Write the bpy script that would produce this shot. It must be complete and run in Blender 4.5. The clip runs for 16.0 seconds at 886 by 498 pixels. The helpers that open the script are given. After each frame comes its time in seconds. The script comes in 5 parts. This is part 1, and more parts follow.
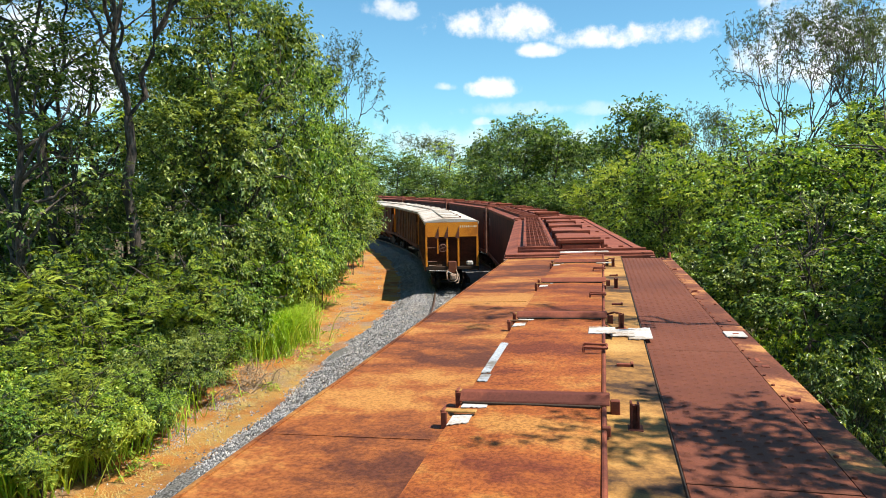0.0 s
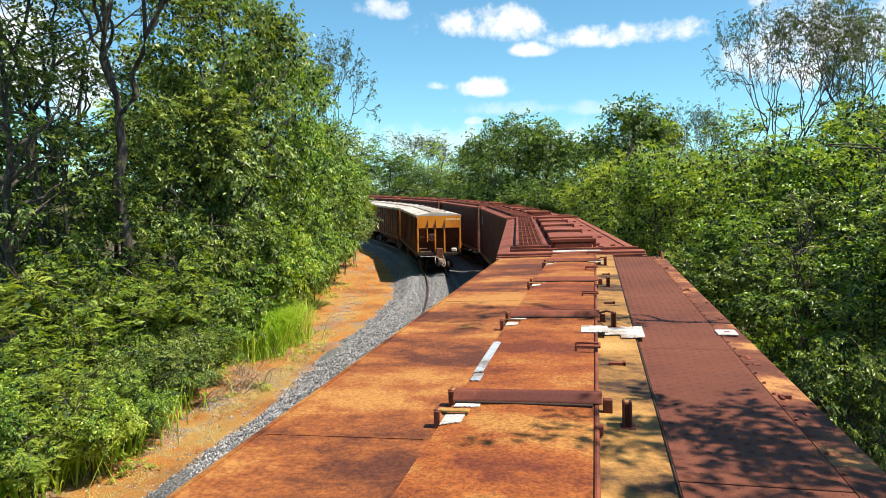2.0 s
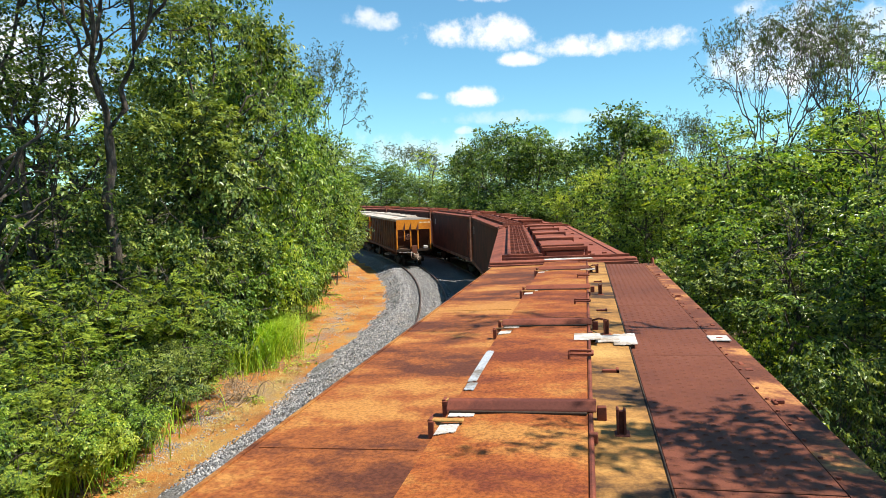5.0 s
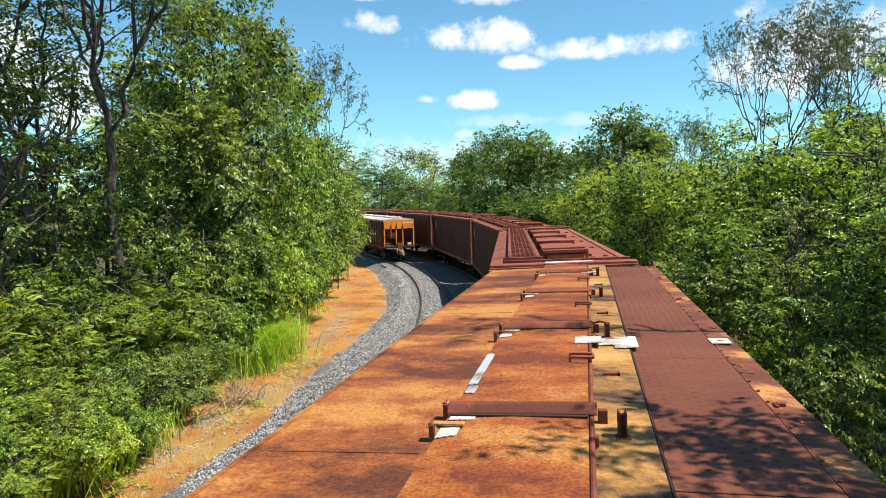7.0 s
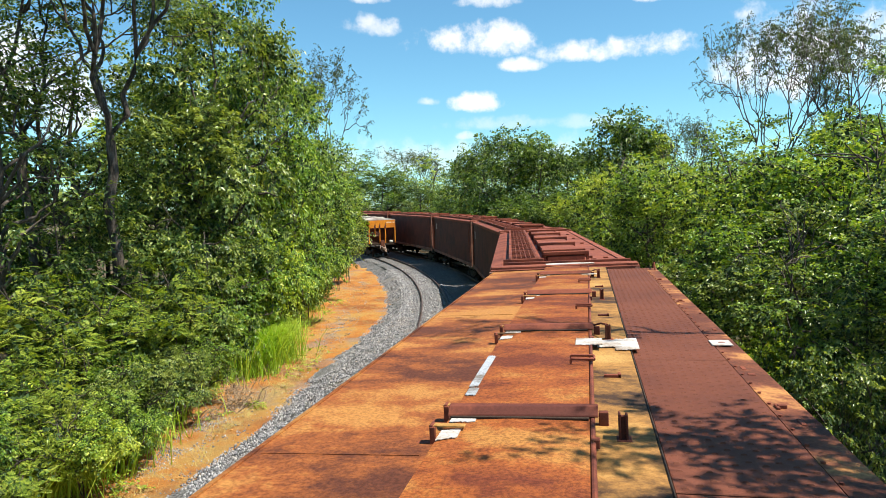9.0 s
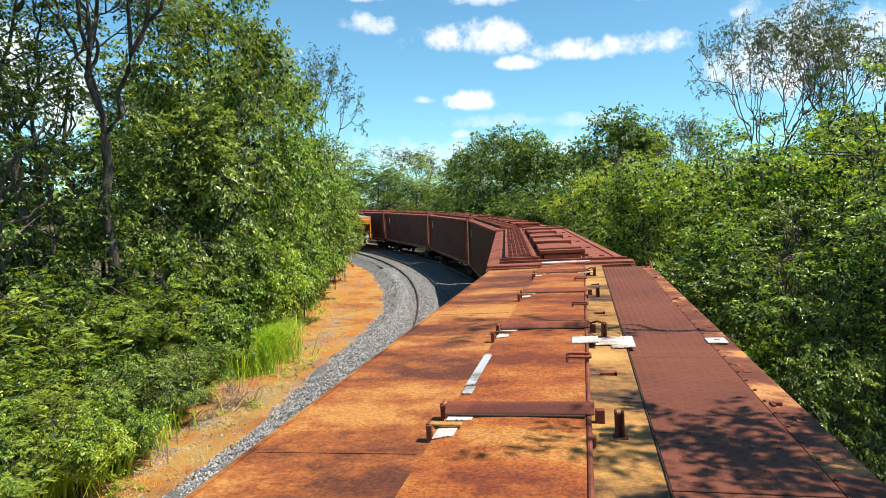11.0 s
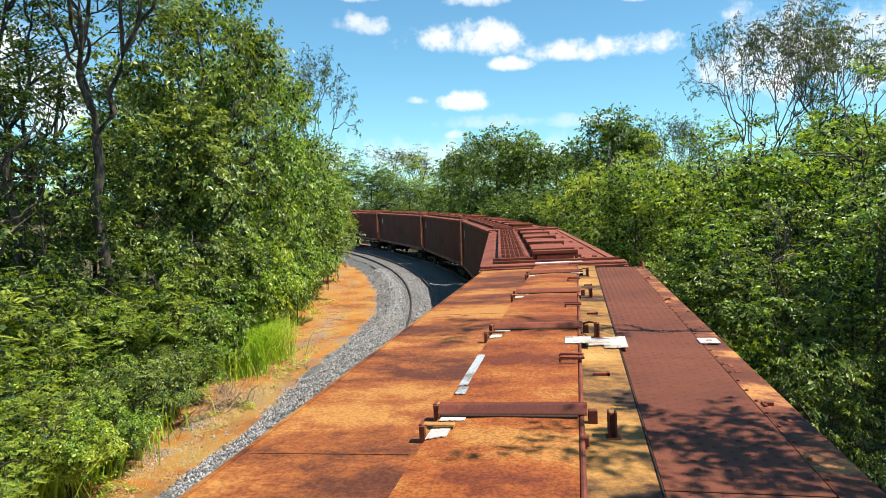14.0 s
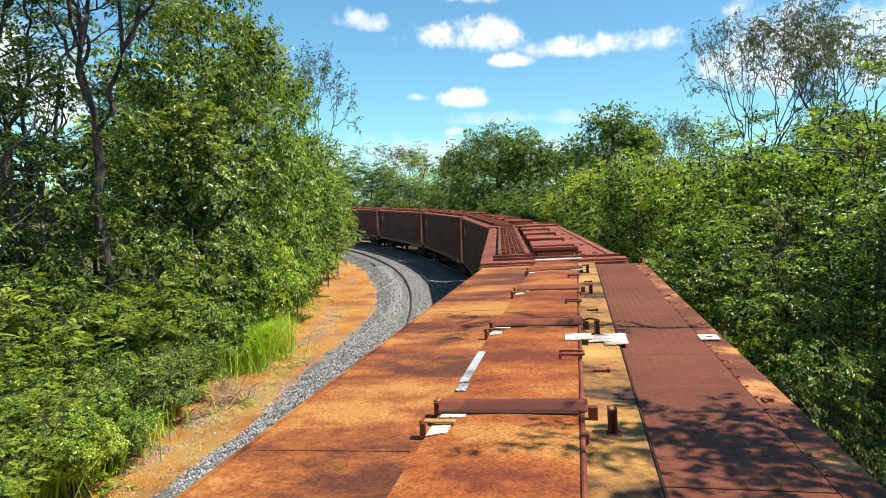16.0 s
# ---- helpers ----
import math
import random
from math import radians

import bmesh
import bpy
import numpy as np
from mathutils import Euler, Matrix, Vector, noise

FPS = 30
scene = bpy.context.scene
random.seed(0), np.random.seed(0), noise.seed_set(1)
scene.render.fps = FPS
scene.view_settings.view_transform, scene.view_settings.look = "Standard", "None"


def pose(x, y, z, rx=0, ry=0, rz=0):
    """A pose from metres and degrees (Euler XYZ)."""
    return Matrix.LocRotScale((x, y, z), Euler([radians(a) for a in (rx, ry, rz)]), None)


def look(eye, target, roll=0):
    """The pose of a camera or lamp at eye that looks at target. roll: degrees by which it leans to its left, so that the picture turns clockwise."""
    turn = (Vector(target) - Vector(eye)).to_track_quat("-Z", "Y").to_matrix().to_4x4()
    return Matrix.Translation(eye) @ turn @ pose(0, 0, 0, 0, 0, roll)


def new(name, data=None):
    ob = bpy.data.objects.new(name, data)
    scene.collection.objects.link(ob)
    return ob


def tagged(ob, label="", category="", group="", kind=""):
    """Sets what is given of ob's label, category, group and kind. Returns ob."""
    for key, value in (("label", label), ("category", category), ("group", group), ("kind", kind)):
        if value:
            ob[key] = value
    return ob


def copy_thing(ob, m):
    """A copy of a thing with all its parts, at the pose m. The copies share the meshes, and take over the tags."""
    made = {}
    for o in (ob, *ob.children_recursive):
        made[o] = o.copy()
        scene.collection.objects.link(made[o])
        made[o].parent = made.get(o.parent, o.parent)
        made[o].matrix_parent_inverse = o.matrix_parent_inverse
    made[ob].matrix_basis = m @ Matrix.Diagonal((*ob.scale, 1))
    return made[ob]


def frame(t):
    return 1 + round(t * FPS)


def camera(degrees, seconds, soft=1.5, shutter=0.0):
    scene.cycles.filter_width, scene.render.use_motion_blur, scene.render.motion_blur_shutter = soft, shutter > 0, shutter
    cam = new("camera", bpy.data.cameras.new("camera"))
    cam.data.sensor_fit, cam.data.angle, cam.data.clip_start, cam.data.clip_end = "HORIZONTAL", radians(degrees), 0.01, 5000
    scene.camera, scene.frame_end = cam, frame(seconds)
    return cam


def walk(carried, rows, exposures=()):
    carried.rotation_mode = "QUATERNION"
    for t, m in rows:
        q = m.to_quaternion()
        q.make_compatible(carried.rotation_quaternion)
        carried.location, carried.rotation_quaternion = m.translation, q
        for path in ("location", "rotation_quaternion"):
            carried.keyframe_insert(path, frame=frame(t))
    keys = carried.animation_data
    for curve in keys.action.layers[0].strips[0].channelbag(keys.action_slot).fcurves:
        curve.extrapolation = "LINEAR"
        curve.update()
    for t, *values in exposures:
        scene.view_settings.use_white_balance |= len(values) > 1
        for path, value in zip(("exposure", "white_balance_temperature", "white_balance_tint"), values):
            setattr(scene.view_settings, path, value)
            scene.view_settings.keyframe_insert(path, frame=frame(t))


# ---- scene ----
cam = camera(66.0, 16.0, soft=0.5)
EYE = (0.0, 0.0, 5.3)
# seconds, pitch, roll, yaw
TURNS = [
    (0, -4.83, -0.00, 13.15),
    (0.5, -5.02, 0.06, 12.94),
    (1, -4.86, 0.08, 12.54),
    (1.5, -5.06, 0.06, 12.66),
    (2, -4.88, 0.12, 12.51),
    (2.5, -4.64, 0.46, 12.46),
    (3, -4.65, 0.36, 12.40),
    (3.5, -4.66, 0.47, 12.28),
    (4, -4.46, 0.65, 12.03),
    (6.5, -3.89, 0.82, 11.71),
    (7, -3.83, 0.84, 11.83),
    (7.5, -3.70, 0.90, 11.81),
    (8, -3.73, 0.82, 11.64),
    (8.5, -3.62, 0.94, 11.93),
    (9, -3.66, 0.90, 11.88),
    (11.5, -3.80, 1.05, 11.46),
    (12, -3.80, 1.06, 11.38),
    (12.5, -3.71, 1.16, 11.32),
    (13, -3.90, 1.05, 11.07),
    (13.5, -3.83, 0.86, 10.95),
    (14, -3.76, 0.95, 10.98),
    (14.5, -3.89, 0.74, 10.89),
    (15, -4.17, 0.81, 10.99),
    (15.5, -3.99, 1.12, 11.18),
    (16, -4.02, 1.05, 10.99)
]
walk(cam, [(t, pose(*EYE, 90 + p, r, y)) for t, p, r, y in TURNS], exposures=[(0, 0.99), (16, 0.99)])

# ---- sky and sun ----
SUN_EL, SUN_AZ = 60.0, 94.0          # degrees; azimuth clockwise from +y
sun_dir = Vector((math.sin(radians(SUN_AZ)) * math.cos(radians(SUN_EL)), math.cos(radians(SUN_AZ)) * math.cos(radians(SUN_EL)), math.sin(radians(SUN_EL))))
sun = new("sun", bpy.data.lights.new("sun", "SUN"))
sun.data.energy, sun.data.angle, sun.data.color = 5.0, radians(0.5), (1.0, 0.93, 0.80)
sun.matrix_world = look(sun_dir * 100, (0, 0, 0))

# clouds: degrees of azimuth (left of +y is negative), elevation, half width, half height, density
CLOUDS = [(-8.7, 13.1, 5.9, 1.82, 1.00), (2.5, 12.1, 7.5, 1.44, 1.00), (-5.3, 11.2, 2.0, 0.80, 0.90), (-9.0, 8.3, 2.4, 1.16, 1.00),
          (-17.7, 14.4, 3.2, 1.24, 0.75), (-12.9, 8.5, 1.1, 0.53, 0.60), (-9.8, 5.7, 1.3, 0.53, 0.60), (17.0, 9.9, 8.3, 5.01, 0.95),
          (-7.6, 16.3, 3.0, 1.00, 0.80), (4.9, 15.8, 1.6, 0.75, 0.80), (-17.5, 16.4, 1.9, 0.56, 0.70), (-4.5, 6.6, 10.8, 0.82, 0.35),
          (-7.7, 3.6, 18.5, 2.37, 0.40), (-43.6, 8.7, 9.7, 5.52, 0.95),
          (40.0, 22.0, 13.4, 4.60, 0.90), (-60.0, 30.0, 15.7, 5.75, 0.90), (100.0, 25.0, 17.9, 5.75, 0.80), (-150.0, 24.0, 22.4, 6.90, 0.90)]


def make_world():
    w = bpy.data.worlds.new("sky")
    scene.world = w
    w.use_nodes = True
    nt = w.node_tree
    nt.nodes.clear()
    N = nt.nodes.new
    L = nt.links.new
    sky = N("ShaderNodeTexSky")
    sky.sky_type, sky.sun_disc = "NISHITA", False
    sky.sun_elevation, sky.sun_rotation = radians(SUN_EL), radians(SUN_AZ)
    sky.air_density, sky.dust_density, sky.ozone_density, sky.altitude = 1.0, 0.3, 1.0, 300
    co = N("ShaderNodeTexCoord")

    def vmath(op, a, b=None):
        n = N("ShaderNodeVectorMath")
        n.operation = op
        L(a, n.inputs[0])
        if b is not None:
            n.inputs[1].default_value = b
        return n

    def m(op, a, b=None, c=None):
        n = N("ShaderNodeMath")
        n.operation = op
        for i, v in enumerate((a, b, c)):
            if v is None:
                continue
            if isinstance(v, (int, float)):
                n.inputs[i].default_value = v
            else:
                L(v, n.inputs[i])
        return n.outputs[0]

    d = co.outputs["Generated"]
    big = N("ShaderNodeTexNoise")
    big.inputs["Scale"].default_value, big.inputs["Detail"].default_value, big.inputs["Roughness"].default_value = 22.0, 7.0, 0.62
    L(d, big.inputs["Vector"])
    puff = m("MULTIPLY", m("SUBTRACT", big.outputs["Fac"], 0.5), 3.4)
    total = None
    for az, el, hw, hh, dens in CLOUDS:
        a, e = radians(az), radians(el)
        right = (math.cos(a), -math.sin(a), 0)
        up = (-math.sin(a) * math.sin(e), -math.cos(a) * math.sin(e), math.cos(e))
        fwd = (math.sin(a) * math.cos(e), math.cos(a) * math.cos(e), math.sin(e))
        u = m("DIVIDE", vmath("DOT_PRODUCT", d, right).outputs["Value"], math.sin(radians(hw)))
        v = m("DIVIDE", vmath("DOT_PRODUCT", d, up).outputs["Value"], math.sin(radians(hh)))
        # flat base: the lower half falls off faster
        v = m("MULTIPLY", v, m("MULTIPLY_ADD", m("LESS_THAN", v, 0.0), 0.5, 1.0))
        r2 = m("ADD", m("MULTIPLY", u, u), m("MULTIPLY", v, v))
        val = m("ADD", m("SUBTRACT", 0.75, r2), puff)
        front = m("GREATER_THAN", vmath("DOT_PRODUCT", d, fwd).outputs["Value"], 0.5)
        sm = N("ShaderNodeMapRange")
        sm.interpolation_type = "SMOOTHSTEP"
        sm.inputs["From Min"].default_value, sm.inputs["From Max"].default_value = -0.1, 1.0
        sm.inputs["To Max"].default_value = dens
        L(val, sm.inputs["Value"])
        one = m("MULTIPLY", sm.outputs[0], front)
        total = one if total is None else m("MAXIMUM", total, one)
    mix = N("ShaderNodeMix")
    mix.data_type = "RGBA"
    L(total, mix.inputs["Factor"])
    tint = N("ShaderNodeMix")
    tint.data_type, tint.blend_type = "RGBA", "MULTIPLY"
    tint.inputs["Factor"].default_value = 1.0
    L(sky.outputs[0], tint.inputs["A"])
    tint.inputs["B"].default_value = (1.0, 1.62, 1.72, 1)
    L(tint.outputs["Result"], mix.inputs["A"])
    mix.inputs["B"].default_value = (11.8, 11.8, 11.8, 1)
    bg = N("ShaderNodeBackground")
    bg.inputs["Strength"].default_value = 0.051
    L(mix.outputs["Result"], bg.inputs["Color"])
    out = N("ShaderNodeOutputWorld")
    L(bg.outputs[0], out.inputs["Surface"])


make_world()

# ---- materials ----


class Mat:
    """A node material with a Principled surface and short calls for its nodes."""

    def __init__(self, name, rough=0.7, metal=0.0):
        self.mat = bpy.data.materials.new(name)
        self.mat.use_nodes = True
        self.nt = self.mat.node_tree
        self.bsdf = self.nt.nodes["Principled BSDF"]
        self.bsdf.inputs["Roughness"].default_value = rough
        self.bsdf.inputs["Metallic"].default_value = metal
        self.co = self.node("ShaderNodeTexCoord")

    def node(self, kind, **props):
        n = self.nt.nodes.new(kind)
        for k, v in props.items():
            n[k] = v
        return n

    def link(self, a, b):
        self.nt.links.new(a, b)

    def noise(self, scale, detail=5.0, rough=0.6, vec=None, stretch=None):
        n = self.node("ShaderNodeTexNoise")
        n.inputs["Scale"].default_value, n.inputs["Detail"].default_value, n.inputs["Roughness"].default_value = scale, detail, rough
        src = vec or self.co.outputs["Object"]
        if stretch:
            mp = self.node("ShaderNodeMapping")
            mp.inputs["Scale"].default_value = stretch
            self.link(src, mp.inputs["Vector"])
            src = mp.outputs[0]
        self.link(src, n.inputs["Vector"])
        return n.outputs["Fac"]

    def ramp(self, fac, stops):
        n = self.node("ShaderNodeValToRGB")
        while len(n.color_ramp.elements) < len(stops):
            n.color_ramp.elements.new(0.5)
        for e, (p, c) in zip(n.color_ramp.elements, stops):
            e.position, e.color = p, (*c, 1) if len(c) == 3 else c
        self.link(fac, n.inputs["Fac"])
        return n.outputs["Color"]

    def mix(self, fac, a, b, mode="MIX"):
        n = self.node("ShaderNodeMix")
        n.data_type, n.blend_type = "RGBA", mode
        for s, v in (("Factor", fac), ("A", a), ("B", b)):
            if isinstance(v, (int, float)):
                n.inputs[s].default_value = v
            elif isinstance(v, tuple):
                n.inputs[s].default_value = (*v, 1)
            else:
                self.link(v, n.inputs[s])
        return n.outputs["Result"]

    def colour(self, c):
        if isinstance(c, tuple):
            self.bsdf.inputs["Base Color"].default_value = (*c, 1)
        else:
            self.link(c, self.bsdf.inputs["Base Color"])
        return self

    def bump(self, h, strength=0.3, dist=0.01):
        n = self.node("ShaderNodeBump")
        n.inputs["Strength"].default_value, n.inputs["Distance"].default_value = strength, dist
        self.link(h, n.inputs["Height"])
        self.link(n.outputs[0], self.bsdf.inputs["Normal"])
        return self


def rusty(name, paint, mid, rust, scale=1.0, bias=0.0, rough=0.75, grain=60.0, speckle=0.6, lo=0.49):
    """Weathered sheet steel: faded paint, blotches of rust at two scales, fine speckle."""
    k = Mat(name, rough)
    big = k.noise(1.0 * scale, 5, 0.62, stretch=(0.55, 1.0, 1.0))
    small = k.noise(7.0 * scale, 6, 0.7)
    fine = k.noise(grain, 3, 0.7)
    both = k.node("ShaderNodeMath")
    both.operation = "MULTIPLY_ADD"
    k.link(small, both.inputs[0])
    both.inputs[1].default_value = 0.32
    k.link(big, both.inputs[2])
    base = k.ramp(both.outputs[0], [(lo + bias, paint), ((lo + 0.77) / 2 + bias, mid), (0.79 + bias, rust)])
    speck = k.ramp(fine, [(0.40, (0.55, 0.5, 0.47)), (0.56, (1, 1, 1)), (0.72, (1.2, 1.15, 1.05))])
    k.colour(k.mix(speckle, base, speck, "MULTIPLY"))
    k.bump(fine, 0.25, 0.004)
    k.bsdf.inputs["Specular IOR Level"].default_value = 0.2
    return k.mat


M_ORANGE = rusty("rusted_orange_sheet", (0.365, 0.167, 0.0452), (0.248, 0.0766, 0.0209), (0.087, 0.027, 0.0139), 1.15, -0.022, 0.75, 42.0, 0.75, 0.575)
M_HATCH = rusty("rusted_hatch_sheet", (0.348, 0.157, 0.04), (0.27, 0.0766, 0.0174), (0.131, 0.0313, 0.0122), 1.3, -0.03, 0.75, 55.0, 0.9, 0.55)
M_STRIP = rusty("yellow_rusted_strip", (0.409, 0.248, 0.0783), (0.313, 0.157, 0.0435), (0.0522, 0.0278, 0.0157), 1.6, 0.0, 0.75, 60.0, 0.5)
M_EDGE = rusty("worn_roof_edge", (0.418, 0.196, 0.0653), (0.191, 0.0653, 0.0313), (0.1, 0.0313, 0.0174), 2.4, -0.06, 0.75, 50.0, 0.7, 0.56)
M_MAROON = rusty("maroon_rusted_steel", (0.27, 0.086, 0.052), (0.225, 0.067, 0.041), (0.13, 0.038, 0.025), 1.2)
M_BAR = rusty("red_oxide_bar", (0.225, 0.064, 0.036), (0.19, 0.053, 0.029), (0.0905, 0.0261, 0.0183), 2.0, 0.0, 0.75, 60.0, 0.3)
M_WALK = rusty("maroon_tread_plate", (0.155, 0.0505, 0.0278), (0.137, 0.0426, 0.0226), (0.1, 0.0313, 0.0183), 0.8, 0.0, 0.7, 140.0)
M_SIDE = rusty("rust_stained_wagon_side", (0.104, 0.0331, 0.0226), (0.0827, 0.0261, 0.0191), (0.0435, 0.0174, 0.0139), 0.8)
M_TAILPAINT = rusty("orange_wagon_paint", (0.696, 0.252, 0.0218), (0.626, 0.209, 0.0191), (0.313, 0.0957, 0.0218), 1.0, 0.12)
M_TAILSIDE = rusty("streaked_orange_brown_side", (0.2, 0.087, 0.0365), (0.131, 0.0539, 0.0296), (0.0609, 0.0313, 0.0235), 1.2)
M_TAILRUST = rusty("rusted_hopper_slope", (0.174, 0.0609, 0.0305), (0.122, 0.0435, 0.0261), (0.0696, 0.0261, 0.0174), 1.2)
M_WHITEROOF = rusty("dusty_white_roof", (0.539, 0.505, 0.47), (0.435, 0.392, 0.348), (0.261, 0.174, 0.131), 1.0, 0.08)
M_SILL = rusty("pale_rust_steel", (0.296, 0.174, 0.131), (0.235, 0.122, 0.087), (0.131, 0.0609, 0.0435), 2.0)
M_DUSTY = rusty("dust_coated_steel", (0.435, 0.365, 0.313), (0.331, 0.244, 0.191), (0.139, 0.0783, 0.0522), 3.0)
M_DARK = rusty("greasy_dark_steel", (0.0305, 0.0244, 0.0218), (0.0261, 0.0209, 0.0174), (0.0435, 0.0261, 0.0174), 2.0)
M_RAIL = rusty("rusty_rail_steel", (0.087, 0.0566, 0.0435), (0.0783, 0.0478, 0.0348), (0.0609, 0.0348, 0.0261), 2.0, 0, 0.5)
M_TAPE = rusty("weathered_white_tape", (0.522, 0.513, 0.513), (0.435, 0.418, 0.4), (0.261, 0.2, 0.148), 6.0, 0.0, 0.75, 60.0, 0.5)
M_TAPEGREY = rusty("grey_sealing_tape", (0.348, 0.383, 0.435), (0.313, 0.339, 0.374), (0.157, 0.139, 0.122), 3.5, 0.03)
M_LETTER = Mat("faded_white_lettering", 0.8).colour((0.75, 0.62, 0.4)).mat


def soil_material():
    k = Mat("orange_soil", 0.95)
    pos = k.co.outputs["Object"]
    big, mid, fine = k.noise(0.45, 5), k.noise(3.0, 6, 0.65), k.noise(26.0, 5, 0.7)
    c = k.ramp(big, [(0.38, (0.26, 0.082, 0.010)), (0.48, (0.41, 0.148, 0.016)), (0.60, (0.40, 0.225, 0.05))])
    c = k.mix(k.ramp(mid, [(0.5, (0, 0, 0)), (0.66, (0.8, 0.8, 0.8))]), c, (0.29, 0.185, 0.065))
    vor = k.node("ShaderNodeTexVoronoi")
    vor.inputs["Scale"].default_value = 16.0
    k.link(pos, vor.inputs["Vector"])
    grey = k.ramp(vor.outputs["Distance"], [(0.0, (0.42, 0.38, 0.36)), (0.5, (0.2, 0.15, 0.12))])
    patch = k.noise(0.55, 3, 0.5, stretch=(1.0, 1.0, 1.0))
    c = k.mix(k.ramp(patch, [(0.55, (0, 0, 0)), (0.66, (0.65, 0.65, 0.65))]), c, grey)
    sand = k.node("ShaderNodeAttribute")
    sand.attribute_name = "sand"
    c = k.mix(sand.outputs["Fac"], c, k.ramp(mid, [(0.35, (0.24, 0.13, 0.035)), (0.6, (0.36, 0.235, 0.07))]))
    att = k.node("ShaderNodeAttribute")
    att.attribute_name = "litter"
    litter = k.ramp(mid, [(0.3, (0.05, 0.045, 0.02)), (0.55, (0.11, 0.075, 0.035)), (0.75, (0.07, 0.09, 0.025))])
    c = k.mix(att.outputs["Fac"], c, litter)
    k.colour(k.mix(0.85, c, k.ramp(fine, [(0.3, (0.42, 0.40, 0.38)), (0.62, (1.12, 1.12, 1.1))]), "MULTIPLY"))
    k.bump(fine, 0.9, 0.07)
    return k.mat


def stone_material(name, island):
    k = Mat(name, 0.85)
    if island:
        g = k.node("ShaderNodeNewGeometry")
        c = k.ramp(g.outputs["Random Per Island"], [(0.0, (0.06, 0.06, 0.066)), (0.40, (0.155, 0.155, 0.166)), (0.80, (0.33, 0.328, 0.335)), (0.97, (0.44, 0.43, 0.42)), (1.0, (0.34, 0.27, 0.2))])
    else:
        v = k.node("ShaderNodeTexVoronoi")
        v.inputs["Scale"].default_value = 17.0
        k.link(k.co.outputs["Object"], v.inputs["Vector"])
        # shade in the gaps between stones is painted dark at the cell edges
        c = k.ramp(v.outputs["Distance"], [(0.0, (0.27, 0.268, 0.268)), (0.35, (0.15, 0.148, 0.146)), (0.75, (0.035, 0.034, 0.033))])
        k.bump(v.outputs["Distance"], 0.9, -0.05)
    dust = k.noise(0.9, 4)
    k.colour(k.mix(k.ramp(dust, [(0.5, (0, 0, 0)), (0.8, (0.3, 0.3, 0.3))]), c, (0.36, 0.27, 0.19)))
    return k.mat


def leaf_material(name, dark, light, yellow, gloss=0.35):
    """Leaf: each one its own green, light passes through."""
    k = Mat(name, 0.5)
    g = k.node("ShaderNodeNewGeometry")
    patch = k.noise(0.55, 3, 0.55, vec=g.outputs["Position"])
    c = k.ramp(g.outputs["Random Per Island"], [(0.0, dark), (0.62, light), (0.97, yellow), (1.0, yellow)])
    c = k.mix(k.ramp(patch, [(0.50, (0, 0, 0)), (0.66, (0.55, 0.55, 0.55))]), c, yellow)
    k.colour(c)
    k.bsdf.inputs["Roughness"].default_value = gloss
    k.bsdf.inputs["Specular IOR Level"].default_value = 0.38
    tr = k.node("ShaderNodeBsdfTranslucent")
    k.link(k.mix(1.0, c, (1.62, 1.52, 0.5), "MULTIPLY"), tr.inputs["Color"])
    mx = k.node("ShaderNodeMixShader")
    mx.inputs[0].default_value = 0.37
    k.link(k.bsdf.outputs[0], mx.inputs[1])
    k.link(tr.outputs[0], mx.inputs[2])
    out = [n for n in k.nt.nodes if n.type == "OUTPUT_MATERIAL"][0]
    k.link(mx.outputs[0], out.inputs["Surface"])
    return k.mat


M_SOIL = soil_material()
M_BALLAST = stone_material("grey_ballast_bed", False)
M_STONE = stone_material("grey_ballast_stone", True)
M_LEAF = leaf_material("leaf_mid_green", (0.04, 0.105, 0.018), (0.150, 0.265, 0.038), (0.30, 0.39, 0.052))
M_LEAFDARK = leaf_material("leaf_dark_green", (0.024, 0.062, 0.018), (0.122, 0.192, 0.048), (0.30, 0.35, 0.085), 0.30)
M_LEAFLIGHT = leaf_material("leaf_light_green", (0.06, 0.140, 0.018), (0.215, 0.335, 0.042), (0.42, 0.47, 0.06))
M_LEAFFERN = leaf_material("leaf_feathery_green", (0.06, 0.125, 0.018), (0.19, 0.28, 0.036), (0.37, 0.41, 0.06), 0.45)
M_GRASS = leaf_material("long_grass", (0.14, 0.27, 0.022), (0.26, 0.44, 0.036), (0.42, 0.50, 0.07), 0.5)
# far trees: green darkened to carry the shade under overhanging crowns
M_LEAFSHADE = leaf_material("leaf_green_with_shade", (0.016, 0.046, 0.012), (0.062, 0.125, 0.026), (0.20, 0.28, 0.05), 0.35)
M_LEAFGREY = leaf_material("leaf_dull_dark", (0.018, 0.034, 0.014), (0.045, 0.075, 0.022), (0.10, 0.13, 0.03), 0.5)
# shade inside the crowns, put into a very dark green
k = Mat("crown_shade_fill", 0.9)
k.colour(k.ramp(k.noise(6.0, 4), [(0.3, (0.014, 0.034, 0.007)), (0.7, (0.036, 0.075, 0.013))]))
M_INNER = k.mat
k = Mat("dry_soil_clod", 0.95)
k.colour(k.ramp(k.node("ShaderNodeNewGeometry").outputs["Random Per Island"], [(0.0, (0.40, 0.15, 0.035)), (0.6, (0.52, 0.28, 0.08)), (0.9, (0.30, 0.17, 0.07)), (1.0, (0.40, 0.36, 0.3))]))
M_CLOD = k.mat
k = Mat("dry_straw", 0.9)
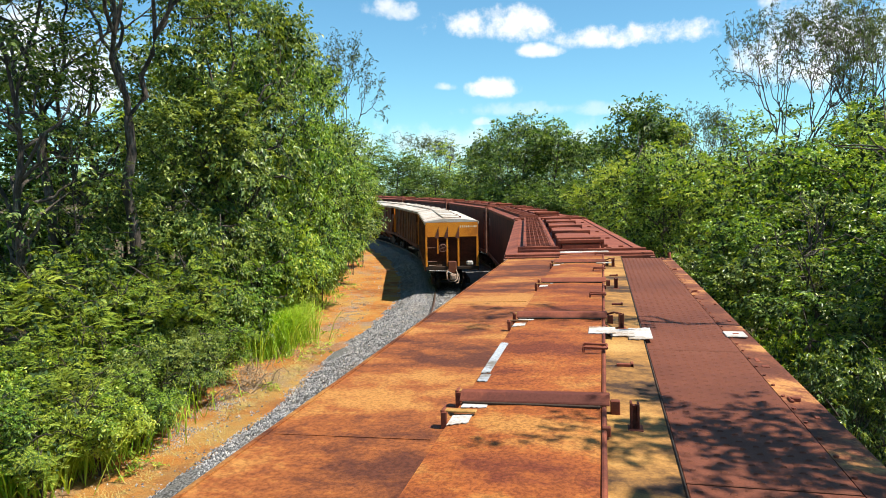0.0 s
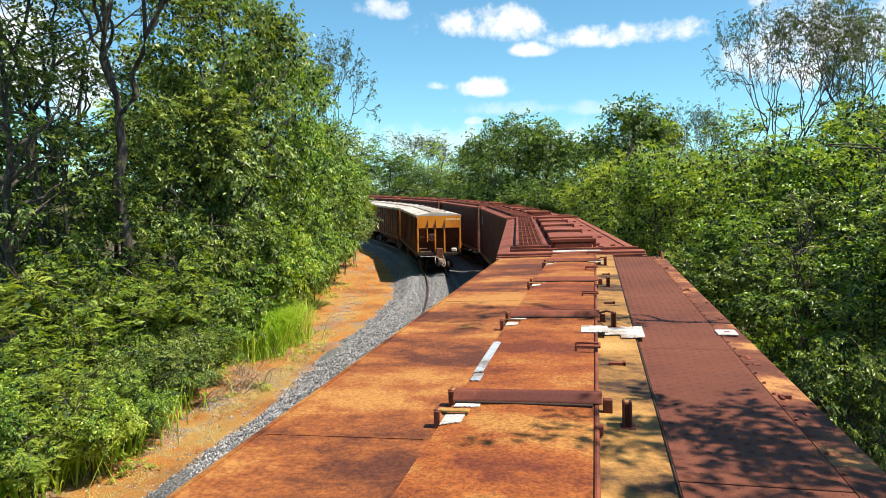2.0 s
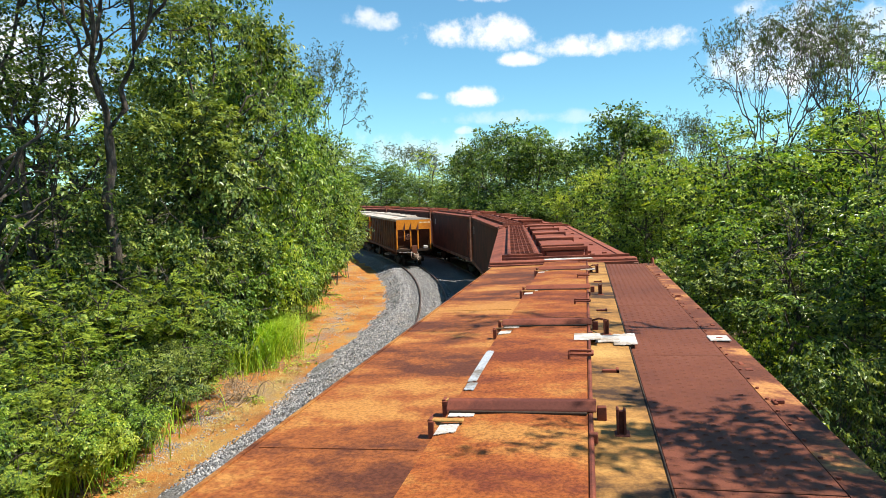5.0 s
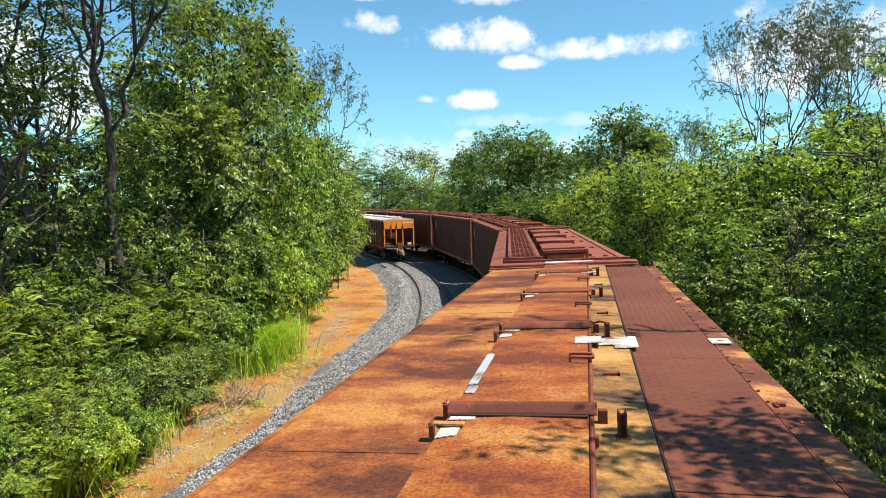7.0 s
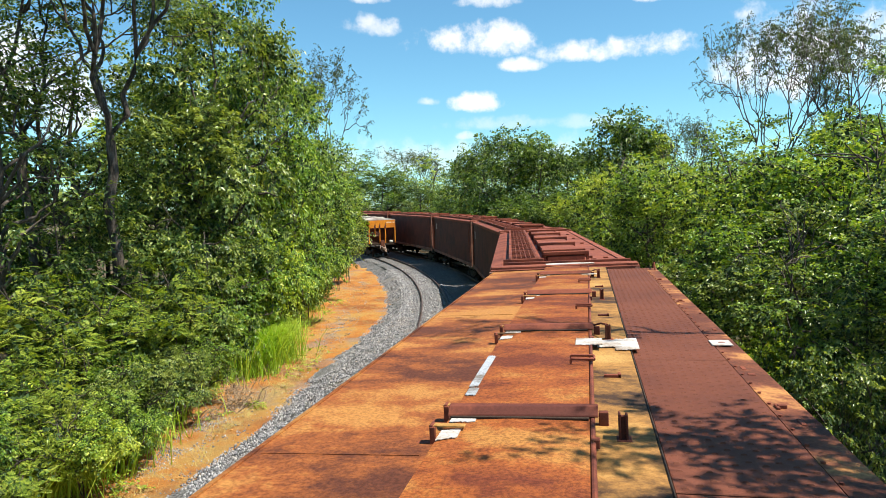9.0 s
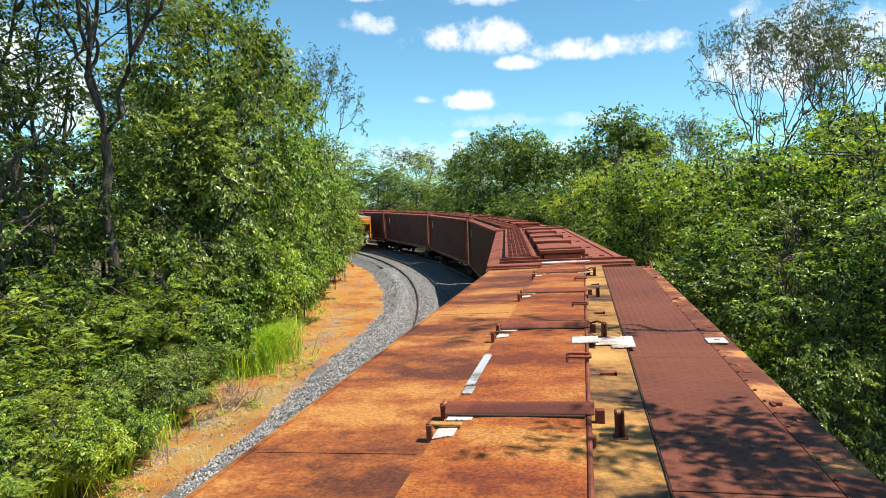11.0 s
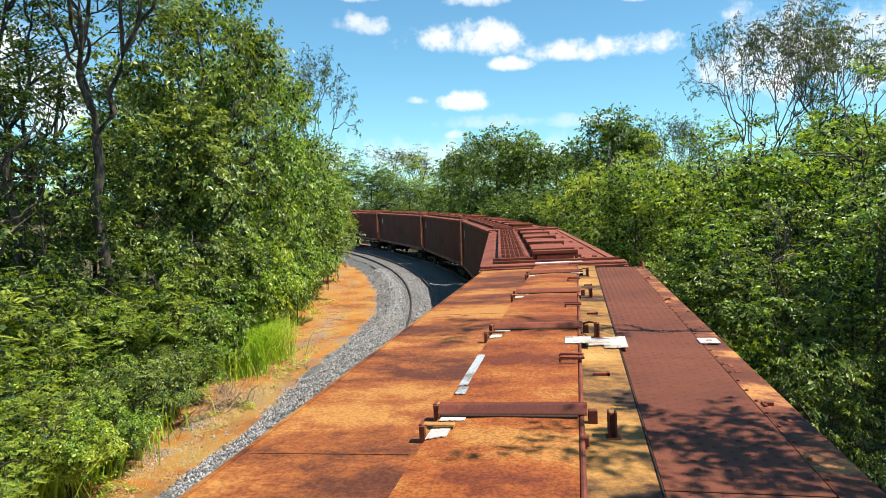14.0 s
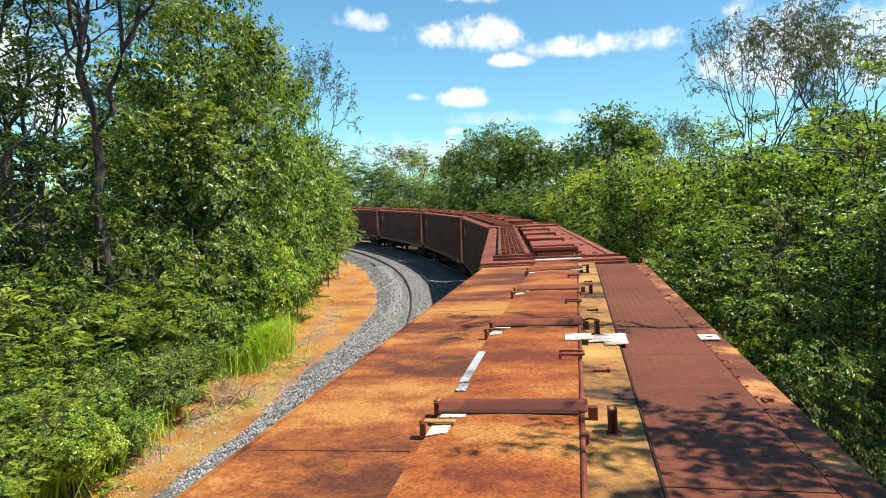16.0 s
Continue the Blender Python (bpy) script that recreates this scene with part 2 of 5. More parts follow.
k.colour(k.ramp(k.node("ShaderNodeNewGeometry").outputs["Random Per Island"], [(0.0, (0.30, 0.19, 0.06)), (0.7, (0.50, 0.37, 0.13)), (1.0, (0.22, 0.26, 0.05))]))
M_STRAW = k.mat
k = Mat("grey_brown_bark", 0.9)
k.colour(k.ramp(k.noise(5.0, 6, 0.7, stretch=(1, 1, 0.25)), [(0.34, (0.02, 0.015, 0.012)), (0.52, (0.07, 0.054, 0.042)), (0.70, (0.19, 0.165, 0.14))]))
k.bump(k.noise(22.0, 4, 0.7, stretch=(1, 1, 0.2)), 0.9, 0.05)
M_BARK = k.mat
k = Mat("dry_pale_twig", 0.9)
k.colour(k.ramp(k.noise(9.0, 4), [(0.3, (0.13, 0.08, 0.05)), (0.7, (0.34, 0.25, 0.16))]))
M_TWIG = k.mat

# ---- the tracks' line ----
# The main track bends to the left ahead; s is the way along it, off is metres to its right.
S_KNOTS = [-200.0, -20.0, 5.5, 21.5, 37.4, 190.0]
H_KNOTS = [-2.0, -2.0, 0.0, 6.5, 14.2, 94.5]
DS = 0.25
S_ALL = np.arange(-200.0, 190.0, DS)
_h = np.radians(np.interp(S_ALL + DS / 2, S_KNOTS, H_KNOTS))
LINE_X, LINE_Y = np.cumsum(-np.sin(_h) * DS), np.cumsum(np.cos(_h) * DS)
_i0 = int(np.argmin(abs(S_ALL - 5.5)))
LINE_X, LINE_Y = LINE_X - LINE_X[_i0] - 0.25, LINE_Y - LINE_Y[_i0] + 5.5
SIDING = -4.2


def rise(s):
    """The line climbs a little ahead."""
    return np.clip(np.asarray(s, float) - 16.0, 0, 90) * 0.0065


def on_line(s, off=0.0):
    x, y = np.interp(s, S_ALL, LINE_X), np.interp(s, S_ALL, LINE_Y)
    h = np.radians(np.interp(s, S_KNOTS, H_KNOTS))
    return float(x + off * np.cos(h)), float(y + off * np.sin(h)), float(rise(s)), float(np.degrees(h))


def to_line(px, py):
    """Nearest s and off for arrays of points."""
    px, py = np.asarray(px, float).ravel(), np.asarray(py, float).ravel()
    s, off = np.empty(len(px)), np.empty(len(px))
    for a in range(0, len(px), 4000):
        dx, dy = px[a:a + 4000, None] - LINE_X[None, ::2], py[a:a + 4000, None] - LINE_Y[None, ::2]
        i = np.argmin(dx * dx + dy * dy, axis=1)
        r = np.arange(len(i))
        h = np.radians(np.interp(S_ALL[::2][i], S_KNOTS, H_KNOTS))
        s[a:a + 4000] = S_ALL[::2][i]
        off[a:a + 4000] = np.sign(dx[r, i] * np.cos(h) + dy[r, i] * np.sin(h)) * np.hypot(dx[r, i], dy[r, i])
    return s, off


# ---- mesh helpers ----


def mesh_of(name, verts, faces, mat, smooth=False):
    me = bpy.data.meshes.new(name)
    me.from_pydata([tuple(v) for v in verts] if not isinstance(verts, np.ndarray) else verts.tolist(), [], faces if not isinstance(faces, np.ndarray) else faces.tolist())
    me.materials.append(mat)
    if smooth:
        me.polygons.foreach_set("use_smooth", [True] * len(me.polygons))
    me.update()
    return me


def mesh_fast(name, v, f, mat):
    me = bpy.data.meshes.new(name)
    v, f = np.asarray(v, np.float32), np.asarray(f, np.int32)
    me.vertices.add(len(v))
    me.vertices.foreach_set("co", v.ravel())
    me.loops.add(f.size)
    me.loops.foreach_set("vertex_index", f.ravel())
    me.polygons.add(len(f))
    me.polygons.foreach_set("loop_start", np.arange(0, f.size, 3))
    me.polygons.foreach_set("loop_total", np.full(len(f), 3))
    me.materials.append(mat)
    me.update(calc_edges=True)
    return me


def part(name, bm, material, parent=None, label=""):
    """Links a bmesh as one mesh object under a thing or a part."""
    me = bpy.data.meshes.new(name)
    bm.to_mesh(me)
    bm.free()
    me.materials.append(material)
    ob = new(name, me)
    ob.parent = parent
    return tagged(ob, label)


def again(ob, m, parent=None):
    """Another object on the same mesh."""
    o = new(ob.name.split(".")[0], ob.data)
    o.parent = parent or ob.parent
    o.matrix_basis = m
    if "label" in ob:
        o["label"] = ob["label"]
    return o


def box(bm, x0, x1, y0, y1, z0, z1, bevel=0.0, m=None):
    """A bevelled block in an existing bmesh."""
    r = bmesh.ops.create_cube(bm, size=1.0)
    vs = r["verts"]
    bmesh.ops.scale(bm, vec=(x1 - x0, y1 - y0, z1 - z0), verts=vs)
    bmesh.ops.translate(bm, vec=((x0 + x1) / 2, (y0 + y1) / 2, (z0 + z1) / 2), verts=vs)
    if m is not None:
        bmesh.ops.transform(bm, matrix=m, verts=vs)
    if bevel:
        es = {e for v in vs for e in v.link_edges}
        bmesh.ops.bevel(bm, geom=list(es), offset=bevel, segments=1, affect="EDGES")
    return vs


def boxes(*specs, bevel=0.008):
    bm = bmesh.new()
    for sp in specs:
        box(bm, *sp, bevel=bevel)
    return bm


def rod(bm, a, b, r, seg=8):
    a, b = Vector(a), Vector(b)
    d = b - a
    res = bmesh.ops.create_cone(bm, cap_ends=True, segments=seg, radius1=r, radius2=r, depth=d.length)
    m = Matrix.Translation((a + b) / 2) @ d.to_track_quat("Z", "Y").to_matrix().to_4x4()
    bmesh.ops.transform(bm, matrix=m, verts=res["verts"])


def rods(pts, r, seg=8):
    bm = bmesh.new()
    for a, b in zip(pts[:-1], pts[1:]):
        rod(bm, a, b, r, seg)
    return bm


def prism(bm, profile, y0, y1):
    """A closed x-z profile drawn out along y."""
    a = [bm.verts.new((x, y0, z)) for x, z in profile]
    b = [bm.verts.new((x, y1, z)) for x, z in profile]
    n = len(profile)
    for i in range(n):
        bm.faces.new((a[i], a[(i + 1) % n], b[(i + 1) % n], b[i]))
    bm.faces.new(a[::-1])
    bm.faces.new(b)
    bmesh.ops.recalc_face_normals(bm, faces=bm.faces)
    return bm


def prisms(*specs):
    bm = bmesh.new()
    for p, y0, y1 in specs:
        prism(bm, p, y0, y1)
    return bm


def thing(name, m, label, category, group=""):
    ob = new(name)
    ob.empty_display_size = 0.3
    ob.matrix_world = m
    return tagged(ob, label, category, group)


# ---- ground, ballast and rails ----


def ground_height(s, off):
    z = np.full(len(s), -0.55)
    left = np.clip((-off - 10.5) / 6.0, 0, 1)
    z = z + left * 0.8
    z = z - np.clip((off - 3.0) / 5.0, 0, 1) * 0.5
    far = np.clip((np.abs(off) - 25) / 200, 0, 1)
    return z + rise(s) * (1 - far) - far * 0.4


def make_ground():
    g = np.concatenate([-np.geomspace(40, 3500, 22)[::-1], np.arange(-39, 39.1, 0.6), np.geomspace(40, 3500, 22)])
    gx, gy = g - 6.0, np.concatenate([-np.geomspace(12, 3500, 22)[::-1], np.arange(-11, 75, 0.6), np.geomspace(76, 3500, 26)])
    xx, yy = np.meshgrid(gx, gy)
    x, y = xx.ravel(), yy.ravel()
    s, off = to_line(x, y)
    z = ground_height(s, off)
    for i in range(len(x)):
        if abs(x[i]) < 60 and -20 < y[i] < 110:
            z[i] += 0.10 * noise.noise((x[i] * 0.5, y[i] * 0.5, 0)) + 0.05 * noise.noise((x[i] * 1.7, y[i] * 1.7, 3))
    nx, ny = len(gx), len(gy)
    faces = [(j * nx + i, j * nx + i + 1, (j + 1) * nx + i + 1, (j + 1) * nx + i) for j in range(ny - 1) for i in range(nx - 1)]
    me = mesh_of("ground", np.stack([x, y, z], 1), faces, M_SOIL, True)
    at = me.attributes.new("litter", "FLOAT", "POINT")
    wob = np.array([noise.noise((a * 0.4, b * 0.4, 7)) for a, b in zip(x, y)])
    lit = np.clip((-off - 11.3 + wob * 1.2) / 0.8, 0, 1) + np.clip((off - 3.2 + wob) / 0.8, 0, 1)
    at.data.foreach_set("value", np.clip(lit, 0, 1))
    sandy = np.clip(1 - np.abs(-off - 8.5 + wob * 0.8) / 0.6, 0, 0.4) * np.clip((27 - s) / 5, 0, 1)
    me.attributes.new("sand", "FLOAT", "POINT").data.foreach_set("value", sandy)
    tagged(new("ground", me), "orange lateritic soil beside the track, leaf litter under the trees", "ground", kind="structure")


make_ground()

BED = [(2.9, -0.62), (2.0, -0.16), (-1.9, -0.16), (-2.4, -0.24), (-2.9, -0.16), (-6.2, -0.13), (-6.9, -0.22), (-7.7, -0.52), (-8.2, -0.72)]


def bed_height(off):
    o = np.array([b[0] for b in BED])[::-1]
    z = np.array([b[1] for b in BED])[::-1]
    return np.interp(off, o, z)


def narrowing(s, off):
    """The outer shoulder draws in along the curve."""
    return float(np.interp(s, [24, 36], [0, 0.95]) * np.clip((-off - 5.4) / 1.6, 0, 1))


def make_bed():
    ss = np.arange(-40, 150, 0.5)
    verts, faces = [], []
    offs = np.linspace(2.9, -8.2, 38)
    for a, s in enumerate(ss):
        for o in offs:
            x, y, r, h = on_line(s, o)
            j = 0.35 * noise.noise((x * 0.7, y * 0.7, 2)) if o < -6.5 else 0.0
            x, y, r, h = on_line(s, o + j + narrowing(s, o))
            verts.append((x, y, float(bed_height(o)) + r + 0.05 * noise.noise((x * 1.5, y * 1.5, 1)) + 0.025 * noise.noise((x * 5, y * 5, 1))))
    n = len(offs)
    for a in range(len(ss) - 1):
        for i in range(n - 1):
            faces.append((a * n + i, (a + 1) * n + i, (a + 1) * n + i + 1, a * n + i + 1))
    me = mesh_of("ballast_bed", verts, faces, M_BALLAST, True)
    tagged(new("ballast_bed", me), "grey crushed-stone ballast bed under both tracks", "ballast", kind="structure")


make_bed()


def make_stones():
    """Loose crushed stones on the visible shoulder."""
    rng = np.random.default_rng(5)
    n = 60000
    s = 9 + 48 * rng.random(n) ** 1.6
    off = -8.0 + (8.0 - 3.1) * rng.random(n)
    spill = rng.random(n) < 0.012
    off[spill] = -8.1 - 2.2 * rng.random(spill.sum()) ** 2
    # gravel strewn in two drifts over the soil
    for lo, count, s0, spread, o0 in ((0, 1500, 17.4, 1.5, -9.35), (1500, 900, 14.6, 0.9, -9.1), (2400, 1400, 33.0, 3.0, -8.9)):
        s[lo:lo + count] = s0 + spread * rng.normal(size=count)
        off[lo:lo + count] = o0 + 0.33 * rng.normal(size=count)
    base = np.array([(1, 0, 0), (-1, 0, 0), (0, 1, 0), (0, -1, 0), (0, 0, 1), (0, 0, -1)], float)
    tri = np.array([(0, 2, 4), (2, 1, 4), (1, 3, 4), (3, 0, 4), (2, 0, 5), (1, 2, 5), (3, 1, 5), (0, 3, 5)])
    size = 0.017 + 0.019 * rng.random(n)
    size[:3800] *= 0.62
    v = base[None] * size[:, None, None] * (0.6 + 0.8 * rng.random((n, 6, 1)))
    v = v + (rng.random((n, 6, 3)) - 0.5) * size[:, None, None] * 0.7
    draw = np.interp(s, [24, 36], [0, 0.95]) * np.clip((-off - 5.4) / 1.6, 0, 1) * (off > -8.0)
    h = np.radians(np.interp(s, S_KNOTS, H_KNOTS))
    x = np.interp(s, S_ALL, LINE_X) + (off + draw) * np.cos(h)
    y = np.interp(s, S_ALL, LINE_Y) + (off + draw) * np.sin(h)
    bed = np.maximum(bed_height(off), -0.58) + 0.02 + np.array([0.05 * noise.noise((a * 1.5, b * 1.5, 1)) for a, b in zip(x, y)])
    soil = -0.55 + np.array([0.10 * noise.noise((a * 0.5, b * 0.5, 0)) + 0.05 * noise.noise((a * 1.7, b * 1.7, 3)) for a, b in zip(x, y)])
    c = np.column_stack([x, y, np.where(off > -8.0, bed, soil) + rise(s)])
    v = v + c[:, None]
    f = tri[None] + (np.arange(n) * 6)[:, None, None]
    me = mesh_fast("ballast_stones", v.reshape(-1, 3), f.reshape(-1, 3), M_STONE)
    tagged(new("ballast_stones", me), "loose grey crushed stones of the track ballast", "ballast", kind="stuff")


make_stones()

RAIL_PROFILE = [(-0.065, -0.16), (0.065, -0.16), (0.065, -0.145), (0.012, -0.12), (0.012, -0.04), (0.036, -0.03), (0.036, -0.005), (0.03, 0.0), (-0.03, 0.0), (-0.036, -0.005), (-0.036, -0.03), (-0.012, -0.04), (-0.012, -0.12), (-0.065, -0.145)]
HALF_GAUGE = 0.69


def make_rail(off):
    ss = np.arange(-60, 150, 1.0)
    verts, faces = [], []
    for s in ss:
        for px, pz in RAIL_PROFILE:
            x, y, r, h = on_line(s, off + px)
            verts.append((x, y, r + pz))
    n = len(RAIL_PROFILE)
    for a in range(len(ss) - 1):
        for i in range(n):
            faces.append((a * n + i, a * n + (i + 1) % n, (a + 1) * n + (i + 1) % n, (a + 1) * n + i))
    tagged(new("rail", mesh_of("rail", verts, faces, M_RAIL)), "rusty steel running rail on grey ballast", "rail", "running rails", "structure")


for centre in (0.0, SIDING):
    for side in (-1, 1):
        make_rail(centre + side * HALF_GAUGE)

# ---- wagons ----


def wheelset(parent, y, moving):
    bm = bmesh.new()
    for sx in (-1, 1):
        x0 = sx * HALF_GAUGE
        for r, a, b in ((0.40, -0.05, 0.05), (0.44, -0.075, -0.05), (0.30, 0.05, 0.07)):
            rod(bm, (x0 + sx * a, 0, 0), (x0 + sx * b, 0, 0), r, 24)
        for i in range(4):
            a = i * math.pi / 2
            rod(bm, (x0 + sx * 0.07, 0.2 * math.cos(a), 0.2 * math.sin(a)), (x0 + sx * 0.085, 0.2 * math.cos(a), 0.2 * math.sin(a)), 0.04, 6)
    rod(bm, (-0.95, 0, 0), (0.95, 0, 0), 0.075, 12)
    ob = part("wheelset", bm, M_DARK, parent)
    ob.matrix_basis = pose(0, y, 0.40)
    if moving is not None:
        moving.append(ob)
    return ob


def running_gear(w, half, moving=None, gear=None):
    gear = gear or M_DARK
    for sgn in (-1, 1):
        yc = sgn * (half - 2.1)
        bm = bmesh.new()
        for sx in (-1, 1):
            prism(bm, [(sx * 0.86, 0.42), (sx * 0.98, 0.42), (sx * 0.98, 0.62), (sx * 0.86, 0.62)], yc - 1.15, yc + 1.15)
            prism(bm, [(sx * 0.86, 0.22), (sx * 0.98, 0.22), (sx * 0.98, 0.42), (sx * 0.86, 0.42)], yc - 0.45, yc + 0.45)
            for yy in (-0.85, 0.85):
                box(bm, sx * 0.92 - 0.1, sx * 0.92 + 0.1, yc + yy - 0.14, yc + yy + 0.14, 0.28, 0.56, 0.02)
            for yy in (-0.15, 0, 0.15):
                rod(bm, (sx * 0.92, yc + yy, 0.3), (sx * 0.92, yc + yy, 0.6), 0.06, 8)
        box(bm, -0.86, 0.86, yc - 0.2, yc + 0.2, 0.45, 0.72, 0.03)
        part("bogie_frame", bm, M_DARK, w)
        for yy in (-0.85, 0.85):
            wheelset(w, yc + yy, moving)
        bm = bmesh.new()
        y0, y1 = sgn * half, sgn * (half + 0.42)
        box(bm, -0.09, 0.09, min(y0, y1) - 0.25, max(y0, y1) - 0.1, 0.78, 0.96, 0.02)
        box(bm, -0.16, 0.12, y1 - 0.16, y1 + 0.06, 0.72, 1.02, 0.05)
        box(bm, 0.08, 0.17, y1 - 0.1, y1 + 0.1, 0.74, 1.0, 0.03)
        part("coupler", bm, gear, w)
        hose = [(0.3, y0, 0.95), (0.34, y0 + sgn * 0.12, 0.75), (0.3, y0 + sgn * 0.22, 0.55), (0.18, y0 + sgn * 0.3, 0.5)]
        part("brake_hose", rods(hose, 0.025, 6), gear, w)


HALF = 7.35


def tread_panel_mesh(x0, x1, length):
    """Tread plate with staggered raised dashes."""
    bm = boxes((x0, x1, 0.006, length - 0.006, 0.0, 0.016), bevel=0.004)
    verts, faces = [], []
    me = bpy.data.meshes.new("walkway_panel")
    bm.to_mesh(me)
    bm.free()
    n0 = len(me.vertices)
    verts = [tuple(v.co) for v in me.vertices]
    faces = [tuple(p.vertices) for p in me.polygons]
    ny, nx = int(length / 0.095), int((x1 - x0) / 0.065)
    for j in range(ny):
        for i in range(nx):
            cx = x0 + 0.045 + (x1 - x0 - 0.09) * i / (nx - 1)
            cy = 0.06 + (length - 0.12) * j / (ny - 1) + (0.02 if i % 2 else -0.02)
            b = len(verts)
            hx, hy = 0.016, 0.006
            for a, c, z in ((-hx, -hy, 0.016), (hx, -hy, 0.016), (hx, hy, 0.016), (-hx, hy, 0.016), (-hx * 0.6, 0, 0.022), (hx * 0.6, 0, 0.022)):
                verts.append((cx + a, cy + c, z))
            faces += [(b, b + 1, b + 5, b + 4), (b + 2, b + 3, b + 4, b + 5), (b + 1, b + 2, b + 5), (b + 3, b, b + 4)]
    return mesh_of("walkway_panel", verts, faces, M_WALK)


def grating_panel_mesh(x0, x1, length):
    """Open steel grating of crossing bars."""
    bm = bmesh.new()
    n = 6
    for i in range(n):
        x = x0 + (x1 - x0) * i / (n - 1)
        box(bm, x - 0.008, x + 0.008, 0, length, 0.0, 0.04)
    m = int(length / 0.24)
    for j in range(m + 1):
        y = 0.01 + (length - 0.02) * j / m
        box(bm, x0, x1, y - 0.022, y + 0.022, 0.01, 0.044)
    me = bpy.data.meshes.new("grating_panel")
    bm.to_mesh(me)
    bm.free()
    me.materials.append(M_BAR)
    return me


def hopper_body(w, side_mat, L=HALF):
    """Sides, ends and sills shared by the covered hoppers; roof plate level is 4.05."""
    bm = prisms(([(-1.42, 1.2), (1.42, 1.2), (1.42, 4.02), (-1.42, 4.02)], -L + 0.12, L - 0.12))
    part("body", bm, side_mat, w)
    for sx in (-1, 1):
        xs = sx * 1.42
        # sill and corner posts: light bounced off the ballast painted in as paler steel
        part("side_sill", boxes((xs - 0.05, xs + 0.05, -L + 0.05, L - 0.05, 1.08, 1.28)), M_SILL, w, "bottom sill paled for light off the ballast")
        part("top_rail", boxes((xs - 0.03, xs + 0.035, -L, L, 3.9, 4.02)), M_BAR, w)
        for sy in (-1, 1):
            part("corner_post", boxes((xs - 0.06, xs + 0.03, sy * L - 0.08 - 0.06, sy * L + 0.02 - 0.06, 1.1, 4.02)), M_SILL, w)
            ladder = bmesh.new()
            for i in range(6):
                z = 1.5 + i * 0.42
                rod(ladder, (xs + sx * 0.07, sy * (L - 0.55), z), (xs + sx * 0.07, sy * (L - 0.12), z), 0.012, 6)
            for yy in (0.55, 0.12):
                rod(ladder, (xs + sx * 0.07, sy * (L - yy), 1.4), (xs + sx * 0.07, sy * (L - yy), 3.75), 0.014, 6)
                for z in (1.4, 3.75):
                    rod(ladder, (xs, sy * (L - yy), z), (xs + sx * 0.07, sy * (L - yy), z), 0.012, 6)
            part("ladder", ladder, M_BAR, w)
        part("placard", boxes((xs + sx * 0.002 - 0.004, xs + sx * 0.002 + 0.006, L - 1.5, L - 1.1, 3.05, 3.5), bevel=0.002), M_TAPE, w, "small pale placard")
    for sy in (-1, 1):
        part("end_beam", boxes((-1.45, 1.45, sy * L - 0.08, sy * L + 0.08, 3.92, 4.05)), M_BAR, w)
        part("end_sill", boxes((-1.4, 1.4, sy * L - 0.1, sy * L + 0.1, 0.95, 1.25), bevel=0.015), M_DARK, w)
    part("centre_sill", boxes((-0.25, 0.25, -L, L, 0.8, 1.2)), M_DARK, w)
    running_gear(w, L)


BAR_Y = [-1.69, 0.84, 3.32, 5.74, -4.15, -6.65]     # cross bars along the wagon


